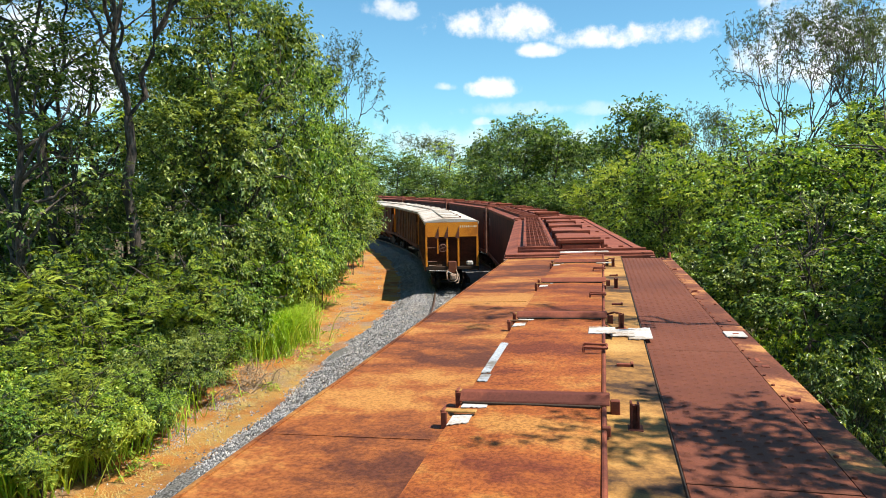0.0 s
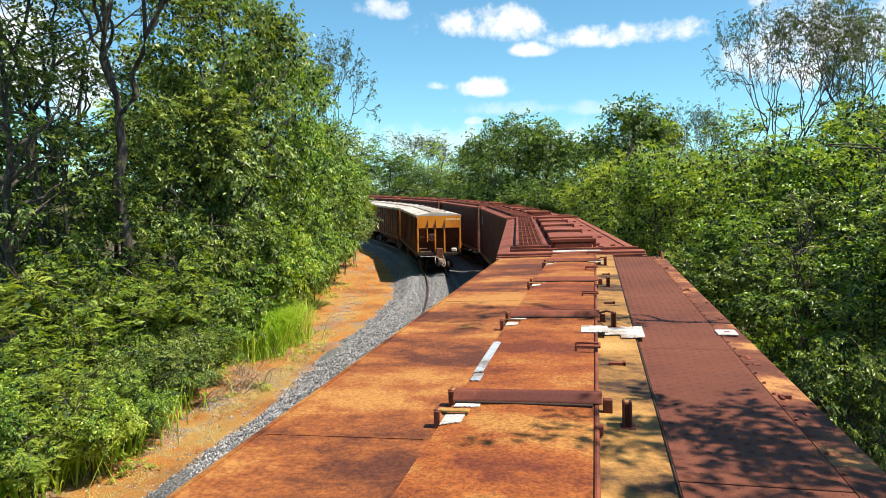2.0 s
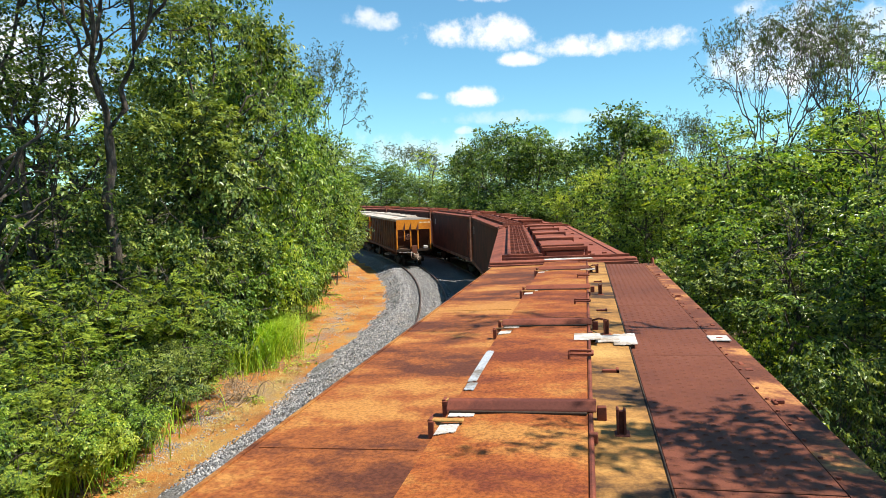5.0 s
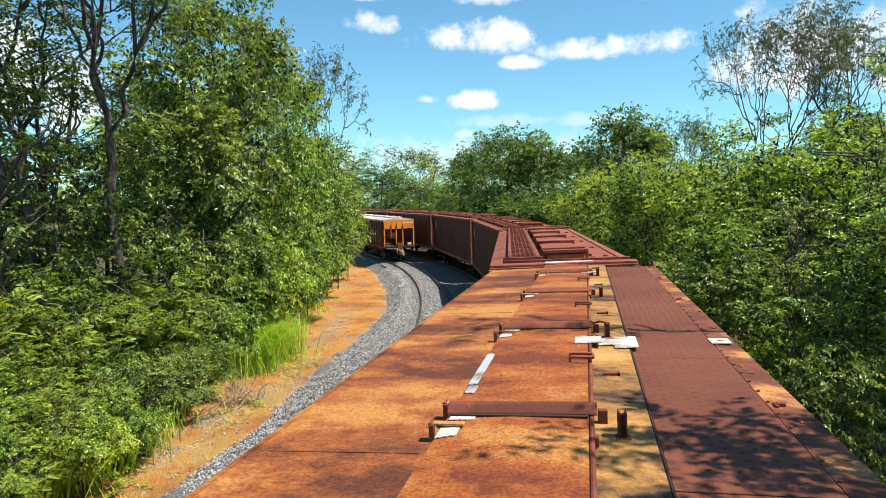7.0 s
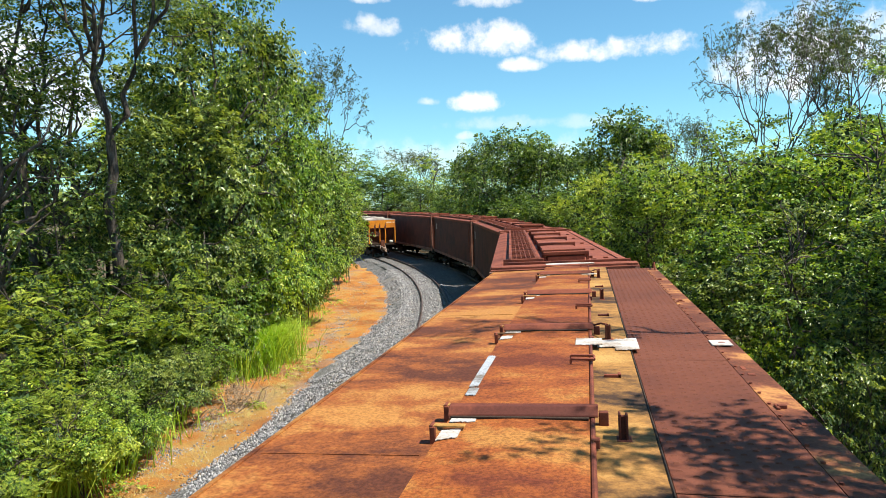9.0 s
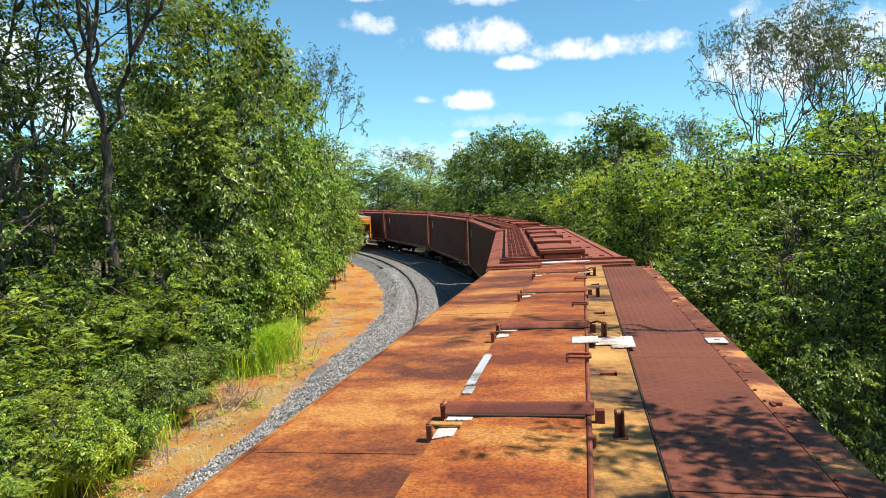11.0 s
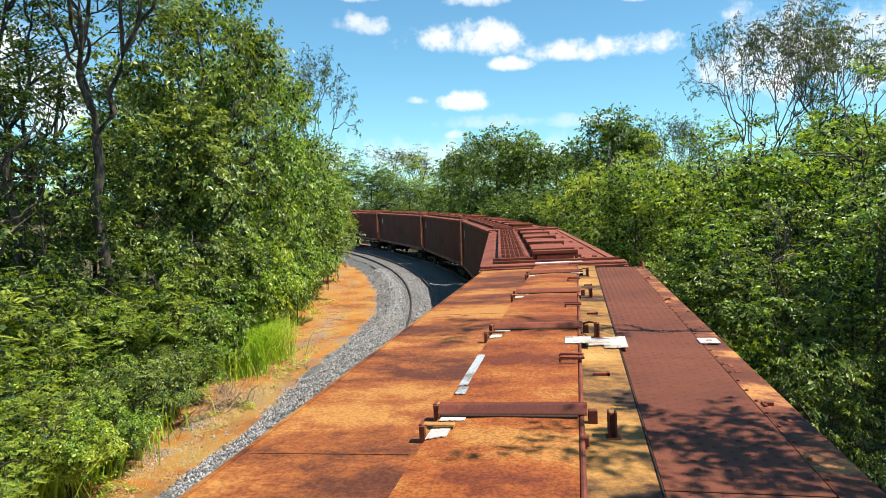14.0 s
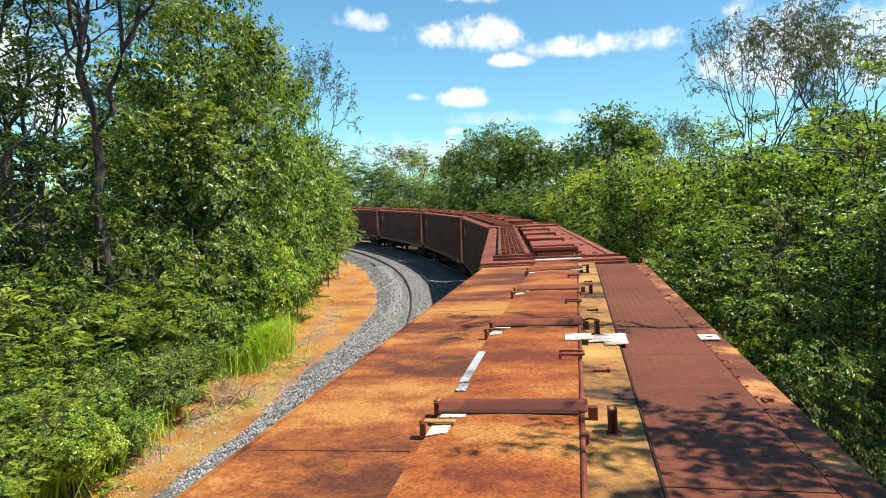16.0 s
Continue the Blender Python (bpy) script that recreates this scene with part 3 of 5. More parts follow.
def near_wagon():
    w = thing("hopper_wagon", pose(-0.105, 5.3, 0, 0, -2.0, 0), "rust-orange covered hopper wagon with barred roof hatches and walkway", "hopper wagon", "standing train")
    hopper_body(w, M_SIDE)
    L = HALF
    # roof sheets in lengths, with lap seams
    for y0, y1 in ((-L, -2.1), (-2.1, 2.25), (2.25, L)):
        part("roof_sheet", prisms(([(-1.45, 4.072), (-0.475, 4.082), (-0.475, 4.10), (-1.45, 4.09)], y0, y1)), M_ORANGE, w)
        part("seam_batten", prisms(([(-1.40, 4.086), (-0.56, 4.095), (-0.56, 4.103), (-1.40, 4.094)], y1 - 0.03, y1 - 0.006)), M_ORANGE, w)
    part("eave_strip", prisms(([(-1.47, 4.02), (-1.44, 4.02), (-1.43, 4.085), (-1.43, 4.10), (-1.47, 4.09)], -L, L)), M_ORANGE, w)
    part("hatch_coaming", boxes((-0.47, 0.26, -L + 0.1, L - 0.2, 4.03, 4.15)), M_ORANGE, w)
    part("fixed_roof_strip", prisms(([(0.262, 4.09), (0.58, 4.082), (0.58, 4.12), (0.262, 4.13)], -L, L)), M_STRIP, w, "yellowed, stained fixed strip")
    part("roof_edge_sheet", prisms(([(1.26, 4.03), (1.45, 4.02), (1.45, 4.075), (1.26, 4.085)], -L, L)), M_EDGE, w, "worn maroon and ochre roof edge")
    part("walkway_bearer", boxes((0.6, 1.26, -L, L, 4.0, 4.078)), M_DARK, w)
    part("walkway_edge", boxes((0.581, 0.596, -L, L, 4.08, 4.118)), M_DARK, w)
    me = tread_panel_mesh(0.60, 1.255, 2.42)
    for i in range(6):
        p = new("walkway_panel", me)
        p.parent = w
        p.matrix_basis = pose(0, -L + 0.05 + i * 2.425, 4.086, 0, 0.6, 0)
    # hatch covers between the bars
    ys = sorted(BAR_Y)
    edges = ys + [L - 0.12]
    for a, b in zip([-L + 0.1] + ys, edges):
        if b - a > 0.3:
            bm = prisms(([(-0.492, 4.12), (-0.482, 4.165), (-0.12, 4.178), (0.262, 4.17), (0.268, 4.13)], a + 0.01, b - 0.01))
            part("hatch_cover", bm, M_HATCH, w, "rust-speckled orange hatch cover")
    part("hinge_rod", rods([(0.278, -L + 0.1, 4.165), (0.278, L - 0.15, 4.165)], 0.013), M_BAR, w)
    for k, y in enumerate(ys):
        bm = bmesh.new()
        sect = [(-0.055, 4.178), (-0.052, 4.190), (-0.012, 4.225), (0.036, 4.228), (0.05, 4.178)]
        va = [bm.verts.new((-0.487, y + a - 0.012, z + 0.002)) for a, z in sect]
        vb = [bm.verts.new((0.308, y + a + 0.012, z)) for a, z in sect]
        for i in range(5):
            bm.faces.new((va[i], va[(i + 1) % 5], vb[(i + 1) % 5], vb[i]))
        bm.faces.new(va)
        bm.faces.new(vb)
        bmesh.ops.recalc_face_normals(bm, faces=bm.faces)
        bmesh.ops.bevel(bm, geom=list(bm.edges), offset=0.004, segments=1, affect="EDGES")
        box(bm, 0.31, 0.36, y - 0.02, y + 0.02, 4.12, 4.20, 0.004)
        part("lock_bar", bm, M_BAR, w, "red-oxide hatch locking bar")
        # dark strip drawn in for the shadow along the bar's underside
        part("bar_shadow_strip", boxes((-0.47, 0.26, y - 0.075, y - 0.056, 4.172, 4.186), bevel=0.003), M_DARK, w, "dark strip for the shadow gap under the bar")
        # latch at the far side of each bar
        for yy in (y - 0.24, y + 0.12):
            br = bmesh.new()
            box(br, -0.542, -0.522, yy - 0.03, yy + 0.03, 4.07, 4.20, 0.004)
            box(br, -0.617, -0.537, yy - 0.02, yy + 0.02, 4.085, 4.10, 0.003)
            box(br, -0.542, -0.512, yy - 0.035, yy - 0.02, 4.09, 4.19, 0.003)
            latch = part("latch_bracket", br, M_BAR, w)
            part("latch_strap", boxes((-0.547, -0.36, yy - 0.022, yy + 0.022, 4.184, 4.195), bevel=0.003), M_STRIP, latch, "flat yellowed strap")
        post = bmesh.new()
        py = y - 0.2
        box(post, 0.402, 0.414, py - 0.03, py + 0.03, 4.11, 4.255, 0.003)
        box(post, 0.436, 0.448, py - 0.03, py + 0.03, 4.11, 4.25, 0.003)
        box(post, 0.414, 0.436, py - 0.01, py + 0.02, 4.11, 4.24, 0.003)
        box(post, 0.39, 0.465, py - 0.05, py + 0.04, 4.115, 4.128, 0.003)
        part("hinge_post", post, M_BAR, w)
        if k % 2 == 1:
            part("pull_rod", rods([(0.31, y, 4.21), (0.37, y - 0.05, 4.235), (0.425, y - 0.18, 4.245)], 0.009), M_BAR, w)
        hl = [(0.14, y + 1.17, 4.18), (0.14, y + 1.17, 4.215), (0.30, y + 1.17, 4.21), (0.30, y + 1.29, 4.21), (0.14, y + 1.29, 4.215), (0.14, y + 1.29, 4.18)]
        if y > -3:
            part("hatch_handle", rods(hl, 0.010, 6), M_BAR, w)
        part("strip_lug", boxes((0.36, 0.47, y + 1.0, y + 1.03, 4.12, 4.145), (0.45, 0.47, y + 1.0, y + 1.06, 4.12, 4.15), bevel=0.003), M_BAR, w)
        # lock-bar wedge on the coaming
        part("edge_stop", boxes((0.27, 0.31, y - 0.4, y - 0.36, 4.14, 4.185), bevel=0.004), M_BAR, w)
    # sealing tapes
    def tape(x0, x1, y0, y1, z, skew, mat, label):
        bm = bmesh.new()
        n = 10
        top = []
        rng = random.Random(int((x0 * 7 + y0 * 13) * 100))
        for i in range(n + 1):
            u = i / n
            j0, j1 = rng.gauss(0, 0.05) * (y1 - y0) ** 0.5 * 0.25, rng.gauss(0, 0.05) * (y1 - y0) ** 0.5 * 0.3
            top.append(((x0 + (x1 - x0) * u, y0 + j0 + skew * u), (x0 + (x1 - x0) * u, y1 + j1 + skew * u)))
        va = [(bm.verts.new((a[0], a[1], z)), bm.verts.new((b[0], b[1], z))) for a, b in top]
        for p, q in zip(va[:-1], va[1:]):
            bm.faces.new((p[0], q[0], q[1], p[1]))
        r = bmesh.ops.extrude_face_region(bm, geom=list(bm.faces))
        bmesh.ops.translate(bm, vec=(0, 0, 0.004), verts=[v for v in r["geom"] if isinstance(v, bmesh.types.BMVert)])
        bmesh.ops.recalc_face_normals(bm, faces=bm.faces)
        part("sealing_tape", bm, mat, w, label)
    tape(0.16, 0.37, 0.16, 0.42, 4.174, 0.0, M_TAPE, "torn white sealing tape")
    tape(0.33, 0.52, 0.24, 0.54, 4.134, 0.02, M_TAPE, "torn white sealing tape")
    tape(0.47, 0.655, 0.16, 0.60, 4.129, 0.03, M_TAPE, "torn white sealing tape")
    tape(-0.482, -0.425, -1.10, -0.22, 4.17, 0.0, M_TAPEGREY, "grey sealing tape along the hatch edge")
    tape(-0.472, -0.41, -1.30, -1.14, 4.171, 0.0, M_TAPEGREY, "grey sealing tape along the hatch edge")
    for y in ys:
        tape(-0.465, -0.33, y - 0.13, y - 0.06, 4.171, 0.01, M_TAPE, "torn white sealing tape")
        tape(-0.478, -0.38, y - 0.42, y - 0.28, 4.171, 0.05, M_TAPE, "torn white sealing tape")
    tape(0.17, 0.45, 5.55, 5.72, 4.176, 0.0, M_TAPE, "torn white sealing tape")
    # pad eye with a pale plate on the edge sheet
    for y, pale in ((0.58, True), (3.1, False), (-1.2, False), (5.4, False)):
        if pale:
            part("pad_plate", boxes((1.24, 1.40, y - 0.1, y + 0.1, 4.09, 4.10), bevel=0.003), M_TAPE, w, "pale chipped plate")
        part("pad_eye", boxes((1.30, 1.35, y - 0.015, y + 0.01, 4.07, 4.105), (1.29, 1.31, y - 0.04, y + 0.04, 4.07, 4.098), bevel=0.004), M_BAR, w)
    rv = random.Random(8)
    for i in range(46):
        y = -3.2 + i * 0.23
        part("rivet", rods([(1.275, y, 4.07), (1.275, y, 4.094)], 0.011, 6), M_BAR, w)
    for i in range(9):
        x, y = rv.uniform(1.30, 1.41), rv.uniform(-2.4, 5.5)
        part("rust_flake", boxes((x, x + rv.uniform(0.02, 0.05), y, y + rv.uniform(0.03, 0.09), 4.072, 4.088), bevel=0.004), M_BAR, w)
    rail = [(1.40, L - 0.02, 3.6), (1.40, L - 0.02, 4.16), (1.40, L - 0.3, 4.2), (1.40, L - 0.45, 4.06)]
    part("corner_grab_iron", rods(rail, 0.014), M_BAR, w)


near_wagon()


def maroon_wagon(m):
    """The same hopper type, turned round, all in dull maroon."""
    w = thing("hopper_wagon", m, "dull maroon covered hopper wagon with roof hatches and grating walkway", "hopper wagon", "standing train")
    hopper_body(w, M_SIDE)
    L = HALF
    part("roof_sheet", prisms(([(-1.26, 4.02), (1.30, 4.02), (1.30, 4.075), (0.5, 4.10), (-0.3, 4.10), (-1.26, 4.085)], -L + 0.1, L - 0.1)), M_MAROON, w)
    for sx in (-1, 1):
        part("eave_strip", prisms(([(sx * 1.48, 3.99), (sx * 1.47, 4.045), (sx * 1.22, 4.10), (sx * 1.22, 4.03)], -L, L)), M_MAROON, w)
    for sy in (-1, 1):
        part("end_strip", boxes((-1.45, 1.45, sy * (L - 0.13) - 0.13, sy * (L - 0.13) + 0.13, 4.03, 4.11), bevel=0.02), M_MAROON, w)
        part("end_lip", boxes((-1.2, 1.35, sy * (L - 0.32) - 0.025, sy * (L - 0.32) + 0.025, 4.06, 4.16)), M_BAR, w)
    part("hatch_coaming", boxes((-0.27, 0.51, -L + 0.9, L - 0.9, 4.08, 4.20)), M_BAR, w)
    ys = sorted(-y for y in BAR_Y)
    ys = [y for y in ys if abs(y) < L - 0.8]
    for a, b in zip([-L + 0.9] + ys, ys + [L - 0.9]):
        if b - a < 0.25:
            continue
        part("hatch_cover", prisms(([(-0.30, 4.16), (-0.29, 4.225), (0.1, 4.24), (0.53, 4.225), (0.54, 4.16)], a + 0.07, b - 0.07)), M_MAROON, w)
    for y in [-L + 0.95] + ys:
        bm = bmesh.new()
        box(bm, -0.36, 0.60, y - 0.055, y + 0.055, 4.22, 4.30, 0.012)
        box(bm, -0.36, -0.30, y - 0.04, y + 0.04, 4.08, 4.24, 0.006)
        box(bm, 0.54, 0.60, y - 0.04, y + 0.04, 4.08, 4.24, 0.006)
        part("lock_bar", bm, M_BAR, w)
        part("latch_bracket", boxes((0.62, 0.72, y - 0.28, y - 0.2, 4.08, 4.15), bevel=0.006), M_BAR, w)
        part("pad_eye", boxes((0.95, 1.05, y - 0.3, y - 0.24, 4.07, 4.12), bevel=0.006), M_BAR, w)
    me = grating_panel_mesh(-1.02, -0.52, 2.2)
    for i in range(6):
        p = new("grating_panel", me)
        p.parent = w
        p.matrix_basis = pose(0, -L + 0.75 + i * 2.22, 4.16)
    for x in (-1.06, -0.48):
        part("walkway_bearer", boxes((x - 0.03, x + 0.03, -L + 0.7, L - 0.7, 4.09, 4.21)), M_BAR, w)
    for y in (-L + 0.7, L - 0.7):
        part("walkway_end_bar", boxes((-1.2, -0.36, y - 0.03, y + 0.03, 4.10, 4.19)), M_BAR, w)
    return w


def tilt_at(s, off=0.0):
    """Banking of the curve, in degrees."""
    return float(np.interp(s, [20, 45], [-1.8, -0.8]))


def on_track(s, off=0.0, turn=0.0):
    x, y, z, h = on_line(s, off)
    return pose(x, y, z, 0.37 if s > 16 else 0, tilt_at(s), h) @ pose(0, 0, 0, 0, 0, turn)


W_PITCH = 15.75
first = maroon_wagon(on_track(5.3 + W_PITCH))
for i in range(2, 8):
    copy_thing(first, on_track(5.3 + i * W_PITCH))
tagged(first, "dull maroon hopper wagon with white tape on its roof lip")
for x0, x1, y in ((0.0, 0.42, 0.0), (0.35, 0.75, 0.03), (0.7, 0.95, -0.01)):
    part("sealing_tape", boxes((x0 - 0.35, x1 - 0.35, -HALF + 0.02 + y, -HALF + 0.26 + y, 4.105, 4.116), bevel=0.003), M_TAPE, first, "torn white sealing tape")

T_HALF = 6.7


def tail_wagon(name_label):
    w = thing("hopper_wagon", Matrix(), name_label, "hopper wagon", "departing train")
    L, W = T_HALF, 1.35
    wheels = []
    # trough between the two end bays; the ends slope in below the top panel
    prof = [(-W + 0.02, 1.25), (W - 0.02, 1.25), (W - 0.02, 3.62), (-W + 0.02, 3.62)]
    part("body", prisms((prof, -L + 0.95, L - 0.95)), M_TAILSIDE, w, "rust-streaked ribbed side")
    part("roof", prisms(([(-W, 3.60), (W, 3.60), (W, 3.66), (0.55, 3.78), (-0.55, 3.78), (-W, 3.66)], -L, L)), M_WHITEROOF, w, "dusty pale roof")
    part("hatch_coaming", boxes((-0.42, 0.42, -L + 0.5, L - 0.5, 3.76, 3.86), bevel=0.02), M_WHITEROOF, w)
    for i in range(6):
        y = -L + 1.3 + i * 2.2
        part("lock_bar", boxes((-0.5, 0.5, y - 0.05, y + 0.05, 3.85, 3.9)), M_WHITEROOF, w)
        part("hatch_latch", boxes((0.5, 0.6, y - 0.08, y + 0.08, 3.74, 3.86)), M_TAILRUST, w)
    for sx in (-1, 1):
        xs = sx * W
        part("side_sill", boxes((xs - 0.05, xs + 0.03, -L, L, 1.12, 1.32)), M_TAILRUST, w)
        part("top_rail", boxes((xs - 0.04, xs + 0.03, -L, L, 3.5, 3.64)), M_WHITEROOF, w)
        for i in range(13):
            y = -L + 0.95 + i * (2 * L - 1.9) / 12
            part("side_rib", boxes((xs - 0.03, xs + 0.05, y - 0.04, y + 0.04, 1.3, 3.52)), M_TAILSIDE, w)
    for sy in (-1, 1):
        ye = sy * L

        def end(x0, x1, d0, d1, z0, z1, bevel=0.008):
            a, b = ye - sy * d0, ye - sy * d1
            return boxes((x0, x1, min(a, b), max(a, b), z0, z1), bevel=bevel)
        panel = part("end_panel", end(-W, W, 0.0, 0.07, 2.86, 3.62), M_TAILPAINT, w, "orange painted end panel")
        rng = random.Random(3)
        for i in range(9):
            a = ye + sy * 0.003
            part("lettering", boxes((0.42 + i * 0.1, 0.42 + i * 0.1 + rng.uniform(0.04, 0.08), min(a, ye - sy * 0.02), max(a, ye - sy * 0.02), 3.33, 3.43), bevel=0.0), M_LETTER, panel)
        # sloping floor sheet behind the posts
        bm = bmesh.new()
        v = [bm.verts.new((x, ye - sy * d, z)) for x in (-W + 0.03, W - 0.03) for d, z in ((0.9, 1.5), (0.12, 2.9), (0.95, 2.9))]
        for f in ((0, 1, 2), (3, 5, 4), (0, 3, 4, 1), (1, 4, 5, 2), (0, 2, 5, 3)):
            bm.faces.new([v[i] for i in f])
        bmesh.ops.recalc_face_normals(bm, faces=bm.faces)
        part("end_slope_sheet", bm, M_TAILRUST, w)
        part("end_sill", end(-W, W, -0.02, 0.2, 1.18, 1.34, 0.015), M_DARK, w)
        for x in (-W + 0.04, W - 0.04):
            part("corner_post", end(x - 0.05, x + 0.05, 0.0, 0.1, 1.3, 2.88), M_TAILPAINT, w)
        for x in (-0.72, -0.24, 0.33):
            part("end_post", end(x - 0.045, x + 0.045, 0.0, 0.14, 1.3, 2.88) if x > -0.5 else end(x - 0.03, x + 0.03, 0.02, 0.1, 2.0, 2.88), M_TAILPAINT, w)
            # tapered gusset rising on the panel
            g = bmesh.new()
            a = [g.verts.new((x + dx, ye + sy * dy, z)) for dx, dy, z in ((-0.16, 0.0, 2.80), (0.05, 0.0, 2.80), (0.05, 0.0, 3.42), (-0.16, 0.07, 2.80), (0.05, 0.07, 2.80), (0.05, 0.012, 3.42))]
            for f in ((0, 1, 2), (3, 5, 4), (0, 3, 4, 1), (1, 4, 5, 2), (2, 5, 3, 0)):
                g.faces.new([a[i] for i in f])
            bmesh.ops.recalc_face_normals(g, faces=g.faces)
            part("gusset", g, M_TAILRUST, w)
        lad = bmesh.new()
        for z in (1.62, 2.32):
            rod(lad, (-W + 0.08, ye + sy * 0.06, z), (-0.8, ye + sy * 0.06, z), 0.013, 6)
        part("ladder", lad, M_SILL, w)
        bw = bmesh.new()
        for i in range(16):
            a, b = i * math.tau / 16, (i + 1) * math.tau / 16
            rod(bw, (-0.48 + 0.19 * math.cos(a), ye + sy * 0.1, 2.3 + 0.19 * math.sin(a)), (-0.48 + 0.19 * math.cos(b), ye + sy * 0.1, 2.3 + 0.19 * math.sin(b)), 0.022, 6)
        for i in range(4):
            a = i * math.tau / 4 + 0.4
            rod(bw, (-0.48, ye + sy * 0.12, 2.3), (-0.48 + 0.19 * math.cos(a), ye + sy * 0.1, 2.3 + 0.19 * math.sin(a)), 0.016, 6)
        rod(bw, (-0.48, ye - sy * 0.3, 2.3), (-0.48, ye + sy * 0.14, 2.3), 0.03, 8)
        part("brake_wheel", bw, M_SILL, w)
        part("brake_box", end(-0.66, -0.3, 0.1, 0.35, 2.05, 2.55, 0.02), M_TAILRUST, w)
        part("air_valve", end(0.75, 1.1, 0.02, 0.3, 1.36, 1.6, 0.06), M_TAPE, w, "pale air valve on the end sill")
        for dx in (-0.2, 0.16):
            hang = [(dx, ye + sy * 0.05, 1.22), (dx * 1.5, ye + sy * 0.2, 1.02), (dx * 1.4, ye + sy * 0.32, 0.72), (dx * 0.5, ye + sy * 0.4, 0.60), (dx * 0.1, ye + sy * 0.42, 0.66)]
            part("air_hose", rods(hang, 0.032, 8), M_DUSTY, w, "dust-coated air hose")
        part("draft_casting", end(-0.22, 0.22, -0.12, 0.1, 1.0, 1.62, 0.05), M_TAILRUST, w)
        part("hand_rail", rods([(-1.2, ye + sy * 0.1, 1.42), (-0.55, ye + sy * 0.1, 1.42)], 0.02, 6), M_DUSTY, w)
        part("uncoupling_rod", rods([(-1.2, ye + sy * 0.08, 1.15), (-0.3, ye + sy * 0.1, 1.12), (0.0, ye + sy * 0.25, 1.0)], 0.018, 6), M_TAPE, w)
    part("centre_sill", boxes((-0.25, 0.25, -L, L, 0.8, 1.2)), M_DARK, w)
    for yc in (-2.6, 0.0, 2.6):
        bm = bmesh.new()
        prism(bm, [(-1.2, 1.25), (1.2, 1.25), (0.5, 0.5), (-0.5, 0.5)], yc - 0.9, yc + 0.9)
        part("discharge_chute", bm, M_TAILRUST, w)
    running_gear(w, L, wheels, M_DUSTY)
    return w, wheels


T_PITCH = 14.3
MOVING = [tail_wagon("orange hopper wagon with dusty pale roof and ribbed sides")]
for _ in range(3):
    c = copy_thing(MOVING[0][0], Matrix())
    tagged(c, "rust-streaked orange hopper wagon with pale roof, within the departing train")
    MOVING.append((c, [o for o in c.children if o.name.startswith("wheelset")]))


def tail_s(t):
    """Way of the last wagon's rear end along the line."""
    return 35.4 + 3.6 * t + 0.015 * t * t


def motions():
    times = [i * 0.1 for i in range(161)]
    for k, (w, wheels) in enumerate(MOVING):
        walk(w, [(t, on_track(tail_s(t) + T_HALF + k * T_PITCH, SIDING)) for t in times])
        for o in wheels:
            base = o.matrix_basis.translation.copy()
            walk(o, [(t, pose(*base, -math.degrees((tail_s(t) - tail_s(0)) / 0.40), 0, 0)) for t in times])


# ---- trees and plants ----


def tubes(lines, sides=5):
    """Tapered tubes along polylines: lists of (points, radii)."""
    verts, faces = [], []
    ring = np.arange(sides) * (math.tau / sides)
    for pts, rad in lines:
        pts = np.asarray(pts, float)
        d = np.gradient(pts, axis=0)
        d /= np.linalg.norm(d, axis=1, keepdims=True) + 1e-9
        ref = np.where(np.abs(d[:, 2:3]) > 0.9, np.array([[1.0, 0, 0]]), np.array([[0, 0, 1.0]]))
        a = np.cross(d, ref)
        a /= np.linalg.norm(a, axis=1, keepdims=True) + 1e-9
        b = np.cross(d, a)
        base = len(verts)
        for p, u, v, r in zip(pts, a, b, rad):
            for t in ring:
                verts.append(p + r * (math.cos(t) * u + math.sin(t) * v))
        for i in range(len(pts) - 1):
            for j in range(sides):
                q = (j + 1) % sides
                faces.append((base + i * sides + j, base + i * sides + q, base + (i + 1) * sides + q, base + (i + 1) * sides + j))
    return np.array(verts), faces


